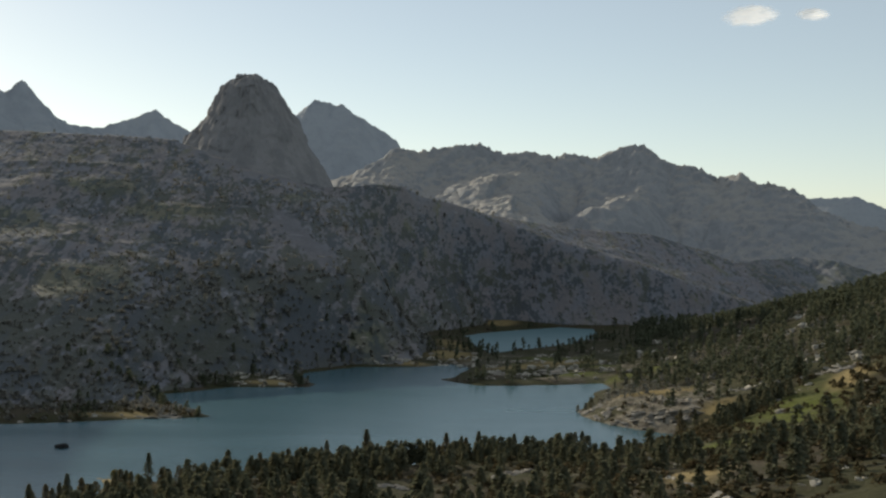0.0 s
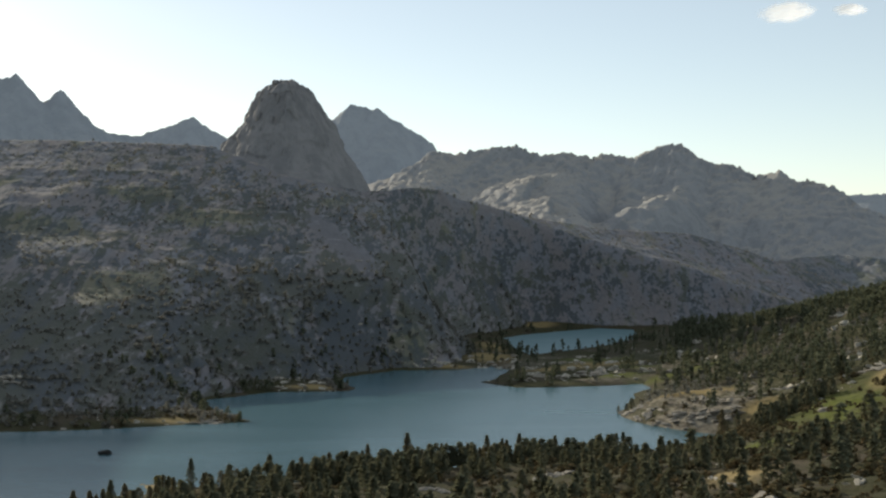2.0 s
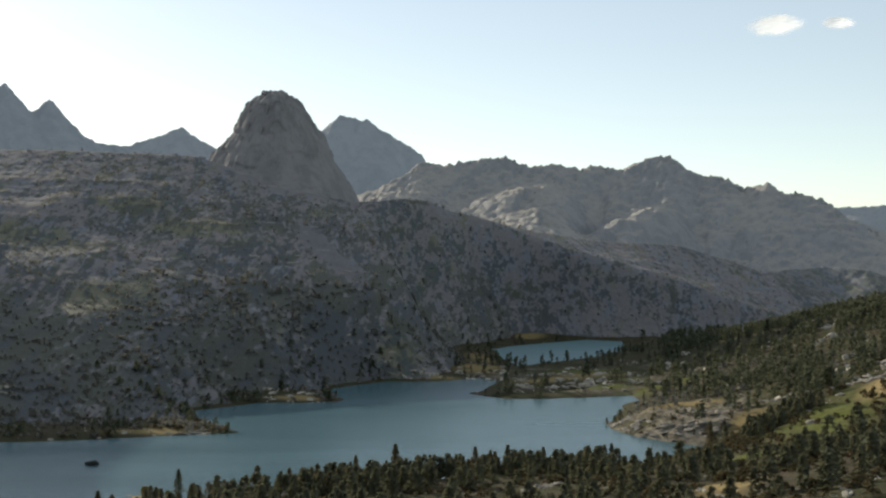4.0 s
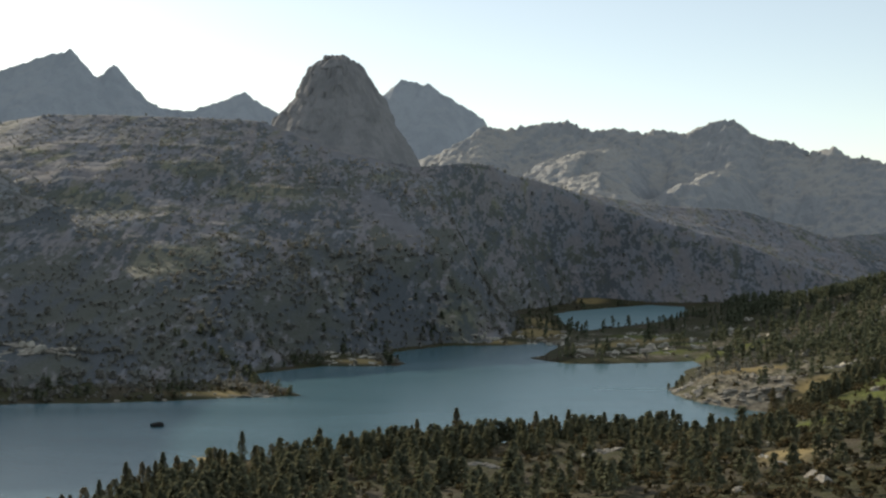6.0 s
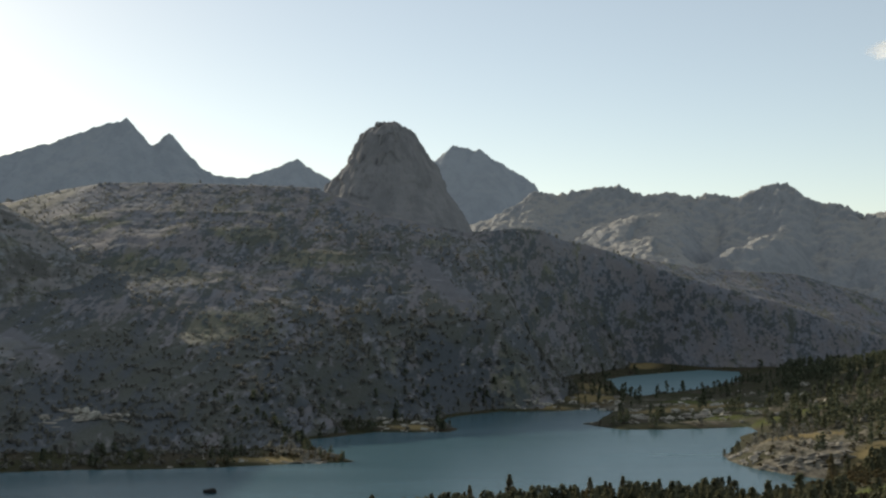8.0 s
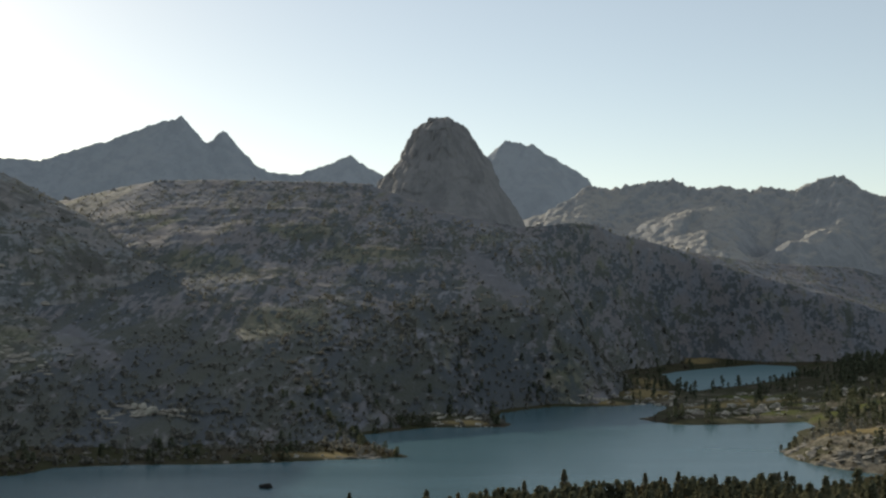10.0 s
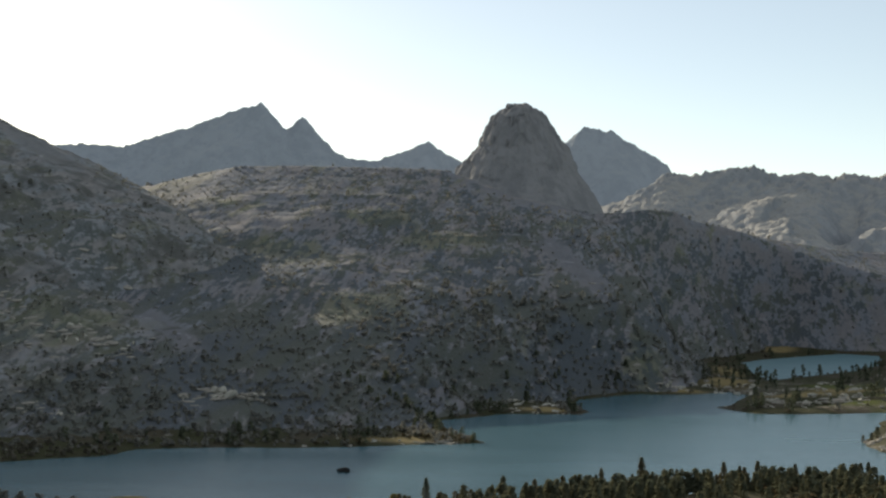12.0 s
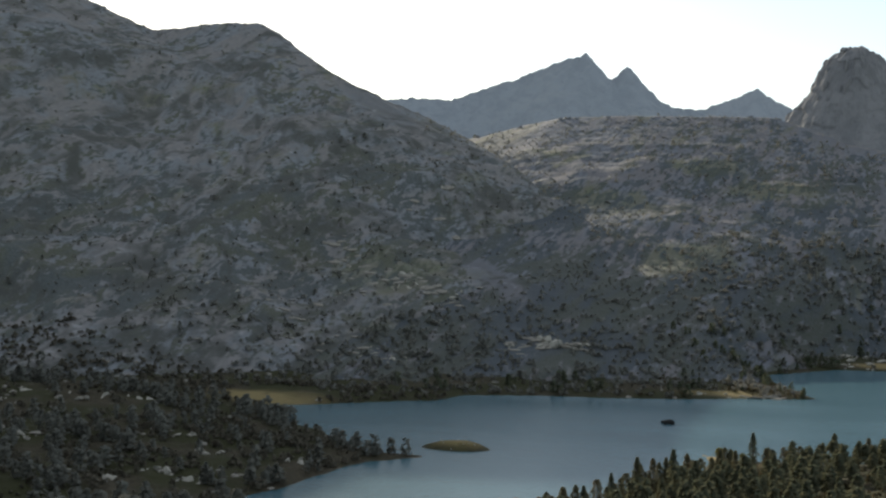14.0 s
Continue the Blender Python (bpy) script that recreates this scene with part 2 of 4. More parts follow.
FAR_KNOLLS = [(483, 1207, 80), (453, 1378, 55), (436, 1643, 24), (358, 1764, 7), (600, 1900, 20), (600, 800, 130), (-150, 1250, 6), (250, 1080, 12), (180, 1260, 5), (800, 2400, 18), (300, 2200, 10), (-300, 1000, 6), (200, 1400, 3), (240, 1520, 3), (130, 1450, 4), (300, 1300, 12), (290, 1600, 6), (350, 1200, 32), (390, 1000, 55)]


def spline_weights(pts):
    p = np.array(pts, float)
    d = np.hypot(p[:, None, 0] - p[None, :, 0], p[:, None, 1] - p[None, :, 1]) / 1000
    k = np.where(d > 0, d * d * np.log(d + 1e-12), 0) + np.eye(len(p)) * 2e-4
    q = np.column_stack([np.ones(len(p)), p[:, :2] / 1000])
    a = np.block([[k, q], [q.T, np.zeros((3, 3))]])
    return p, np.linalg.solve(a, np.concatenate([p[:, 2], np.zeros(3)]))


KNOLL_PTS, KNOLL_W = spline_weights(NEAR_KNOLLS + FAR_KNOLLS)


def land_plain(x, y):
    z = KNOLL_W[-3] + KNOLL_W[-2] * x / 1000 + KNOLL_W[-1] * y / 1000
    for (px, py, _), w in zip(KNOLL_PTS, KNOLL_W):
        d = np.hypot(x - px, y - py) / 1000
        z = z + w * d * d * np.log(d + 1e-9)
    return z


def ground_height(x, y):
    x, y = np.asarray(x, float), np.asarray(y, float)
    sd = lake_gap(x, y)
    far = smoothstep(1500, 3000, np.hypot(x, y - 900))
    z = np.clip(land_plain(x, y), 3, 190) * (1 - far) + 22 * far
    rough = 3.5 * fbm(x, y, 60, 4, 11) + 1.6 * fbm(x, y, 14, 3, 15, True)
    near_eye = smoothstep(30, 200, np.hypot(x, y))
    z = z + rough * smoothstep(0, 60, sd) * near_eye + 1.2 * fbm(x, y, 25, 3, 19)
    # the bare cape, the islet in the bay and the rock in the lake
    cape = smoothstep(1.15, 0.45, np.hypot((x - 232) / 66, (y - 945) / 74))
    strata = (x * 0.55 + y * 0.35 + 6 * fbm(x, y, 40, 2, 37)) / 13
    z = z * (1 - 0.6 * cape) + cape * (7.6 + 3.0 * (strata - np.floor(strata)) + 1.6 * fbm(x, y, 12, 3, 39, True))
    shore = 1 - np.exp(-np.maximum(sd, 0) / (22 - 14 * cape))
    z = np.where(sd > 0, 0.15 + z * shore, np.maximum(-7, sd * 0.25))
    islet = 4.2 - 5.2 * (((x + 247) / 21) ** 2 + ((y - 684) / 12) ** 2) + 0.9 * fbm(x, y, 9, 3, 31)
    return np.maximum(z, islet)


def stepped(stops):
    """Grid lines from (start, spacing) pairs to a last end."""
    out = []
    for (a, s), (b, _) in zip(stops, stops[1:]):
        out.extend(np.arange(a, b, s))
    return np.array(out + [stops[-1][0]], float)


# ---------------------------------------------------------------- ridges
def along_crests(x, y, crests):
    """Height over a set of crest lines of (x, y, z, half width), each falling away to both sides."""
    whole = None
    for crest, power, *skew in crests:
        top = np.full(x.shape, -1e9)
        for (ax, ay, az, aw), (bx, by, bz, bw) in zip(crest, crest[1:]):
            ex, ey = bx - ax, by - ay
            t = np.clip(((x - ax) * ex + (y - ay) * ey) / (ex * ex + ey * ey), 0, 1)
            d = np.hypot(x - ax - t * ex, y - ay - t * ey) / (aw + (bw - aw) * t)
            if skew:                                      # one flank steeper than the other
                d = d / np.where((x - ax) * ey - (y - ay) * ex < 0, skew[0], 1.0)
            if power == 0:                                # a rounded back
                h = (az + (bz - az) * t) * (1 - d * d)
            else:
                h = (az + (bz - az) * t) * (1 - d) ** np.where(d < 1, power, 1) if power != 1 else (az + (bz - az) * t) * (1 - d)
            top = np.maximum(top, np.where(d < 1, h, -40 * (d - 1) - 1))
        if whole is None:
            whole = top
        else:                                             # spurs grow softly out of the main flank
            m = np.clip(0.5 + 0.5 * (top - whole) / 60, 0, 1)
            whole = whole * (1 - m) + top * m + 12 * m * (1 - m)
    return whole


def mountain_height(x, y, crests, gully=18.0, crag=4.0, seed=50, size=160.0, lakes=False, teeth=0.0):
    wx, wy = fbm(x, y, size * 0.6, 3, seed + 1), fbm(x, y, size * 0.6, 3, seed + 5)
    near = along_crests(x, y, crests)
    warped = along_crests(x + wx * gully * 1.2, y + wy * gully * 1.2, crests)
    main = crests[0][0]
    mx, my = sum(p[0] for p in main) / len(main), sum(p[1] for p in main) / len(main)
    far = math.hypot(mx, my)
    ux, uy = my / far, -mx / far                          # the crest's height also bounds its flanks, so that saddles stay open
    cap = np.interp(x * ux + y * uy, [p[0] * ux + p[1] * uy for p in main], [p[2] for p in main])
    near, warped = np.minimum(near, cap), np.minimum(warped, cap)
    drop = smoothstep(0.02, 0.3, 1 - near / np.maximum(cap, 20))   # keep the crest line, carve below it
    z = near * (1 - drop) + warped * drop
    z = z + drop * gully * fbm(x, y, size, 4, seed + 9, True) * smoothstep(-20, 60, near)
    z = z + crag * fbm(x, y, 16, 4, seed + 13, True) * smoothstep(-10, 30, near)
    z = z + teeth * (1 - drop) * np.maximum(fbm(x, y, 22, 4, seed + 17, True), -0.2) * (near > 20)
    if lakes:                                             # slopes start from the shores and the low neck of land
        g = np.minimum(lake_gap(x, y) - 6, from_shore(x, y, LOWLAND))
        g = np.minimum(g, np.minimum(from_shore(x, y, SPIT), from_shore(x, y, POINT)))
        g = g + smoothstep(20, 150, g) * 15 * fbm(x, y, 130, 3, seed + 21)
        cap = np.minimum(0.5 * g + 0.012 * np.maximum(g, 0) ** 2, 900)
        z = np.minimum(z, cap) - 9 * np.exp(-np.abs(z - cap) / 16) * smoothstep(5, 40, z)
    return z


def patch(x, y, spots, size=30):
    """Ragged patches of cover, from nought to one."""
    m = np.full(np.shape(x), -0.5)
    for px, py, rx, ry, turn in spots:
        c, s = math.cos(turn), math.sin(turn)
        u, v = (x - px) * c + (y - py) * s, -(x - px) * s + (y - py) * c
        m = np.maximum(m, 1 - np.hypot(u / rx, v / ry))
    return np.clip(m * 1.6 + 0.45 * fbm(x, y, size, 4, 41), 0, 1)


def mountain(name, xs, ys, crests, material, label, gully=18.0, crag=4.0, seed=50, size=160.0, category="mountain", lakes=False, teeth=0.0, cover=None):
    gx, gy = np.meshgrid(xs, ys)
    z = mountain_height(gx, gy, crests, gully, crag, seed, size, lakes, teeth)
    keep = z > -15
    masks = {key: patch(gx, gy, spots, 60) for key, spots in (cover or {}).items()}
    return thing(name, grid_mesh(name, xs, ys, z, masks, keep), material, label, category)


def wide(crest, w):
    ws = np.interp(np.linspace(0, 1, len(crest)), np.linspace(0, 1, len(w)), w)
    return [(x, y, z, float(k)) for (x, y, z), k in zip(crest, ws)]


HILL = [(wide([(-900, 1840, 150), (-741, 1815, 195), (-672, 1823, 222), (-640, 1827, 230), (-608, 1830, 230), (-568, 1835, 248),
               (-507, 1846, 259), (-431, 1858, 260), (-238, 1885, 255), (-206, 1939, 246), (-132, 1940, 211), (-20, 1914, 193), (32, 1920, 198),
               (90, 1988, 202), (128, 2086, 189), (228, 2228, 166), (383, 2389, 146), (548, 2460, 139), (636, 2480, 112), (715, 2500, 76),
               (818, 2489, 33), (900, 2482, 12)], [980, 960, 920, 760, 640, 600, 480, 360, 320]), 0.96)]
LEFT = [(wide([(-1500, 1150, 560), (-1250, 1280, 490), (-1077, 1380, 424), (-1025, 1419, 403), (-990, 1443, 386), (-933, 1480, 354), (-902, 1500, 356),
               (-854, 1528, 366), (-818, 1547, 364), (-798, 1568, 352), (-785, 1592, 324), (-764, 1630, 294), (-720, 1677, 264), (-688, 1717, 246), (-653, 1756, 228),
               (-600, 1806, 188), (-520, 1850, 120), (-440, 1880, 20)], [800, 780, 760, 720, 680, 560, 300]), 1.2)]
HILL_FORM, LEFT_FORM = (5.5, 1.0, 60, 140, True), (24, 2, 80, 150, True)   # gullies, crags, seed, size, held back by the lakes
HILL_WOOD = [(70, 1490, 70, 120, 0.3), (0, 1420, 110, 55, 0.4), (120, 1640, 70, 110, 0), (-140, 1640, 80, 95, 0), (-430, 1400, 90, 110, 0), (-150, 1210, 150, 60, 0.3), (-20, 1330, 60, 120, 0.5), (-330, 1190, 60, 60, 0), (-560, 1650, 70, 60, 0), (-330, 1040, 210, 80, 0.2), (-260, 1130, 120, 60, 0.2)]
TALUS = [(-385, 1165, 90, 26, -0.934), (-45, 1525, 140, 22, -1.22), (-120, 1860, 110, 90, 0), (-640, 1500, 90, 40, -0.8)]
HILL_MEADOW = [(-345, 1460, 60, 70, 0), (-235, 1290, 80, 70, 0), (-290, 1630, 70, 50, 0), (-190, 1560, 60, 40, 0), (-470, 1650, 70, 60, 0), (30, 1370, 50, 40, 0)]
# Far right end kept thin of brush: its haze painted as paler slope.
HAZE_END = [(420, 2200, 420, 420, 0)]
LEFT_WOOD = [(-720, 1050, 110, 80, 0), (-690, 1075, 60, 70, 0.6), (-640, 930, 150, 60, 0.2), (-765, 990, 90, 60, 0), (-620, 1140, 80, 70, 0), (-560, 1290, 60, 60, 0), (-460, 1180, 50, 70, 0)]
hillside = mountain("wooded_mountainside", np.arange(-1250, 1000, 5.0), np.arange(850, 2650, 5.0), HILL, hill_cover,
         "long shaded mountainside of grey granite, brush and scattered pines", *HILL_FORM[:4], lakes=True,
         cover={"wood": HILL_WOOD, "talus": TALUS, "meadow": HILL_MEADOW, "haze_end": HAZE_END})
left_mountain = mountain("granite_mountain", np.arange(-1700, -250, 5.5), np.arange(560, 2150, 5.5), LEFT, granite_left,
         "steep shaded grey granite mountain with slabs and gullies", *LEFT_FORM[:4], lakes=True,
         cover={"wood": LEFT_WOOD, "talus": TALUS, "meadow": [(-480, 1110, 90, 60, 0)]})
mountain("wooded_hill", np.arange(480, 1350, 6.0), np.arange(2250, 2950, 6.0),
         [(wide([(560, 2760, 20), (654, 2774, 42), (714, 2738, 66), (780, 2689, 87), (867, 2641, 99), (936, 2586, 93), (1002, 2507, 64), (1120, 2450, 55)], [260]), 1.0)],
         wood_hazed, "low wooded hill closing the valley, its colour paled for haze", 8, 4, 90, 90, "hill")
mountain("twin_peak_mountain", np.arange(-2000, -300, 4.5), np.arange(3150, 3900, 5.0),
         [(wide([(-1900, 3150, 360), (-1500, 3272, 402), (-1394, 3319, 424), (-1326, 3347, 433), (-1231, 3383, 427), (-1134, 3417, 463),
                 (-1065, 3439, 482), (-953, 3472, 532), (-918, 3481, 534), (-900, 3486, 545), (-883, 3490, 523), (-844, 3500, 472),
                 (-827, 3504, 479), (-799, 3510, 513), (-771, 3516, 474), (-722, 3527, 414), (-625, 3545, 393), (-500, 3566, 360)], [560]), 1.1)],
         granite_hazed, "distant hazy grey mountain with two sharp summits", 18, 3, 100, teeth=6.0)
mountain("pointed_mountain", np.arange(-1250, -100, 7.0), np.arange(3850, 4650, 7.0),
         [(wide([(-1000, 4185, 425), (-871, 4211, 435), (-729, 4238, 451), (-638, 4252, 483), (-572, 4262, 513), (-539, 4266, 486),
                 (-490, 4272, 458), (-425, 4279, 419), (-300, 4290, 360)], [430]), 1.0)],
         granite_hazed, "distant low pointed grey mountain", 16, 3, 110, teeth=6.0)
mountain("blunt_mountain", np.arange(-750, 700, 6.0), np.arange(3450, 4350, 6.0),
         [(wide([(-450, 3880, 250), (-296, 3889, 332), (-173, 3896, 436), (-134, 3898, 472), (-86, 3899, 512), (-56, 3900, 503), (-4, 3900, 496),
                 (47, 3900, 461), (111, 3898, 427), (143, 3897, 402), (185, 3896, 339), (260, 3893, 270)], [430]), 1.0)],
         granite_hazed, "distant grey mountain with a blunt notched summit", 16, 3, 120, teeth=8.0)
RIDGE = [(-160, 3299, 232), (-65, 3299, 250), (28, 3300, 268), (82, 3299, 302), (121, 3298, 341), (215, 3293, 340), (321, 3284, 350),
         (375, 3279, 332), (428, 3272, 335), (474, 3266, 322), (520, 3255, 332), (570, 3235, 318), (613, 3215, 331), (688, 3188, 349),
         (704, 3173, 336), (721, 3157, 312), (762, 3136, 300), (809, 3112, 290), (842, 3091, 268), (885, 3059, 276), (902, 3030, 259),
         (942, 2994, 251), (970, 2961, 242), (985, 2931, 225), (1011, 2898, 188), (1058, 2857, 170), (1121, 2807, 147), (1196, 2751, 119)]
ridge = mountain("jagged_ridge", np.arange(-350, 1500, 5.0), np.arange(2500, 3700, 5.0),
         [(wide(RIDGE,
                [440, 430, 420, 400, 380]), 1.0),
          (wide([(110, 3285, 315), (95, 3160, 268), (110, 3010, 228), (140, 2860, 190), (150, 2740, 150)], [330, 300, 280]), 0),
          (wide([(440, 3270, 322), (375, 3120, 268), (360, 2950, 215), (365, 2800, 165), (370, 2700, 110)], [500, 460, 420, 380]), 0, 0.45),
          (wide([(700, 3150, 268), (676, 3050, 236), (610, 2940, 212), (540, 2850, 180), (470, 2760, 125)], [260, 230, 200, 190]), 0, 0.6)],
         ridge_hazed, "long jagged granite ridge with sunlit scree spurs", 16, 8, 130, 230, "ridge", teeth=9.0)
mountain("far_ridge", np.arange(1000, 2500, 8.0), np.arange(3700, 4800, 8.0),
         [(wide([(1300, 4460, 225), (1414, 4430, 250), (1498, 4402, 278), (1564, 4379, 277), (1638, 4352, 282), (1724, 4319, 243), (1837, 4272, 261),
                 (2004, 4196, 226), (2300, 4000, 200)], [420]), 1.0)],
         granite_hazed, "far ridge at the valley's end, haze-pale blue-grey in its colour", 16, 5, 140, 160, "ridge")


def rock_dome():
    """A tower of granite with a steep face to the left and a long shoulder to the right."""
    zs = [150, 200, 220, 233, 256, 277, 286, 297, 310, 324, 341, 350, 356, 359]
    right = [150, 121, 110, 103, 88, 78, 74, 67, 58, 50, 36, 26, 15, 0]
    left = [135, 122, 110, 101, 88, 74, 64, 54, 49, 44, 33, 21, 11, 0]
    front = [190, 140, 118, 104, 88, 76, 70, 63, 56, 49, 38, 28, 15, 0]
    rows, cols = 120, 260
    h = np.concatenate([np.linspace(150, 330, 85), np.linspace(331, 359, rows - 85)])
    a = np.linspace(0, 2 * np.pi, cols, endpoint=False)
    hh, aa = np.meshgrid(h, a, indexing="ij")
    c, s = np.cos(aa), np.sin(aa)
    side = np.where(c > 0, np.interp(hh, zs, right), np.interp(hh, zs, left))
    deep = np.interp(hh, zs, front)
    r = 1 / np.sqrt((c / np.maximum(side, 1e-3)) ** 2 + (s / np.maximum(deep, 1e-3)) ** 2)
    arc = aa * 70
    wrap = 0.5 + 0.5 * np.cos(aa)
    def face(shift):
        f = fbm(arc + shift, hh * 0.15, 30, 4, 200, True) * 4.5 + fbm(arc + shift, hh * 0.22, 13, 4, 210, True) * 3.4 + fbm(arc + shift, hh, 9, 3, 212, True) * 1.2
        ledge = np.floor(hh / 13 + 1.6 * smooth_noise((arc + shift) / 26, hh / 40, 214))
        return f + 1.6 * lattice(ledge, np.floor((arc + shift) / 21), 216)

    edge = smoothstep(5.4, 2 * np.pi, aa)
    bold = smoothstep(0, 40, r)
    bold = bold * (1 + 0.3 * smoothstep(0.5, 0.9, -c))
    r = np.maximum(r + (face(0) * (1 - edge) + face(-2 * np.pi * 70) * edge) * bold, 0.2)
    z = hh + (4 * fbm(-140 + r * c, r * s, 16, 4, 220, True) + 2.5 * lattice(np.floor((r * c) / 9), np.floor((r * s) / 9), 223)) * smoothstep(325, 350, hh)
    co = np.stack([-140 + r * c, 2036 + r * s, z], -1).reshape(-1, 3)
    i, j = np.meshgrid(np.arange(rows - 1), np.arange(cols), indexing="ij")
    k = (j + 1) % cols
    faces = np.stack([i * cols + j, i * cols + k, (i + 1) * cols + k, (i + 1) * cols + j], -1).reshape(-1, 4)
    return thing("rock_dome", mesh_arrays("rock_dome", co, faces), granite_dome, "bare grey-brown granite dome rising above the mountainside", "rock dome")


def unit_rock(seed, flat, cuts=(0.45, 0.8)):
    r = np.random.default_rng(seed)
    bm = bmesh.new()
    bmesh.ops.create_icosphere(bm, subdivisions=2, radius=1.0)
    co = np.array([v.co[:] for v in bm.verts])
    tri = np.array([[v.index for v in f.verts] for f in bm.faces])
    bm.free()
    for _ in range(7):                                    # plane cuts give broken faces
        d = r.normal(size=3)
        d /= np.linalg.norm(d)
        over = np.maximum(co @ d - r.uniform(*cuts), 0)
        co = co - over[:, None] * d
    co = co * (r.uniform(0.7, 1.2), r.uniform(0.6, 1.0), flat)
    return co, tri


def crag_meshes(seed, material, cuts=(0.45, 0.8)):
    out = []
    for k in range(7):
        co, tri = unit_rock(seed + k, 1.0, cuts)
        me = mesh_arrays("crag", co, tri, False)
        me.materials.append(material)
        out.append(me)
    return out


def crag(name, meshes, parent, at, size, turn, r):
    ob = new(name, meshes[int(r.integers(0, len(meshes)))])
    ob.parent = parent
    ob.matrix_basis = Matrix.Translation(at) @ Euler(turn).to_matrix().to_4x4() @ Matrix.Diagonal((*size, 1))


dome = rock_dome()
dome_crags, crag_rng = crag_meshes(860, granite_dome), np.random.default_rng(66)
for k in range(52):                                       # upright ribs and blocks standing out of the face
    a, z = crag_rng.uniform(3.95, 5.6), crag_rng.uniform(215, 335)
    side = float(np.interp(z, [150, 220, 256, 286, 310, 341, 356], [150, 112, 90, 72, 55, 40, 18]))
    x, y = -140 + side * 0.9 * math.cos(a), 2036 + side * 0.9 * math.sin(a)
    w = crag_rng.uniform(3, 7)
    crag("rock_rib", dome_crags, dome, (x, y, z), (w, w * 0.8, w * crag_rng.uniform(1.6, 3.6)), (0.22 * math.sin(a), -0.22 * math.cos(a), a), crag_rng)
for k in range(9):                                        # summit blocks
    x = -140 + crag_rng.uniform(-16, 26)
    crag("summit_block", dome_crags, dome, (x, 2036 + crag_rng.uniform(-14, 8), 357 - 0.010 * (x + 140) ** 2), (crag_rng.uniform(4, 8), 6, crag_rng.uniform(3, 6)), (0, 0, crag_rng.uniform(0, 3)), crag_rng)
for x, y, z, w in ((-201, 2030, 284, 10), (-212, 2030, 270, 11), (-224, 2028, 258, 12)):   # steps of the left shoulder
    crag("shoulder_block", dome_crags, dome, (x, y, z), (w, w, w * 1.2), (0, 0, w), crag_rng)
ridge_crags = crag_meshes(870, ridge_hazed)
for (ax, ay, az), (bx, by, bz) in zip(RIDGE, RIDGE[1:]):
    for k in range(max(1, int(math.hypot(bx - ax, by - ay) / 24))):
        f, w = crag_rng.uniform(0, 1), crag_rng.uniform(5, 11)
        crag("crest_crag", ridge_crags, ridge, (ax + (bx - ax) * f, ay + (by - ay) * f - 4, az + (bz - az) * f - 5), (w, w, w * crag_rng.uniform(0.6, 1.2)), (0, crag_rng.uniform(-0.3, 0.3), crag_rng.uniform(0, 3)), crag_rng)

# ---------------------------------------------------------------- ground and water
gxs = stepped([(-4800, 400), (-2000, 120), (-1100, 20), (-620, 7), (-440, 4.2), (420, 7), (700, 12), (1200, 80), (2000, 400), (4800, 0)])
gys = stepped([(-4800, 400), (-1200, 80), (-200, 14), (350, 5), (500, 4.0), (1350, 6.5), (2150, 25), (2800, 150), (4800, 0)])
GX, GY = np.meshgrid(gxs, gys)
GZ = ground_height(GX, GY)


GREEN_SPOTS = [(248, 735, 40, 135, -0.385), (255, 1185, 50, 30, 0.0), (190, 620, 40, 50, 0), (205, 1215, 35, 18, 0), (215, 1390, 45, 36, 0), (235, 1270, 30, 22, 0)]
GOLD_SPOTS = [(-430, 815, 50, 32, 0.0), (222, 1990, 38, 45, 0.0), (225, 978, 42, 30, 0.3), (172, 1290, 45, 40, 0), (-247, 684, 17, 9, 0), (-114, 698, 18, 12, 0), (-150, 948, 40, 14, 0.1), (-60, 1160, 30, 14, 0), (60, 1348, 40, 14, 0), (112, 1430, 34, 70, 0), (128, 1600, 24, 95, 0), (215, 1330, 50, 40, 0), (132, 505, 16, 40, -0.3), (240, 870, 22, 25, 0), (300, 800, 18, 60, -0.385)]


def ground_material():
    n = Nodes("alpine_ground", 0.95, 0.1)
    big, mid, fine = n.noise(60, 5, 0.6, None, 0.4), n.noise(13, 5, 0.65), n.noise(3.0, 4, 0.7)
    soil = n.mix(n.step(fine, 0.35, 0.65), (0.05, 0.043, 0.03), (0.095, 0.079, 0.053))
    rock = n.mix(n.step(mid, 0.4, 0.65), (0.11, 0.10, 0.082), (0.22, 0.20, 0.17))
    c = n.mix(n.step(n.math("ADD", mid, n.math("MULTIPLY", big, 0.5)), 0.84, 0.95), soil, rock)
    # Bare stone, its tone raised in place of sun on the shaded neck.
    c = n.mix(n.mask("stone"), c, n.mix(n.step(n.noise(9, 5, 0.65, n.stretch(1.0, 0.5, 2.5, 0.6), 0.6), 0.4, 0.6), (0.085, 0.076, 0.06), (0.25, 0.225, 0.18)))
    c = n.mix(n.step(n.math("ADD", big, n.math("MULTIPLY", fine, 0.4)), 0.6, 0.76), c, (0.05, 0.05, 0.024))
    c = n.mix(n.math("MULTIPLY", n.mask("green"), n.step(mid, 0.25, 0.5)), c, n.mix(fine, (0.07, 0.09, 0.018), (0.118, 0.128, 0.032)))
    # Golden grass, lightened in colour for sun that misses the beach.
    c = n.mix(n.math("MULTIPLY", n.mask("gold"), n.step(mid, 0.25, 0.45)), c, n.mix(fine, (0.22, 0.165, 0.075), (0.31, 0.245, 0.12)))
    b = n.bump(mid, 2.0, 0.8)
    n.bump(fine, 0.7, 0.9, b)
    return n.done(c)


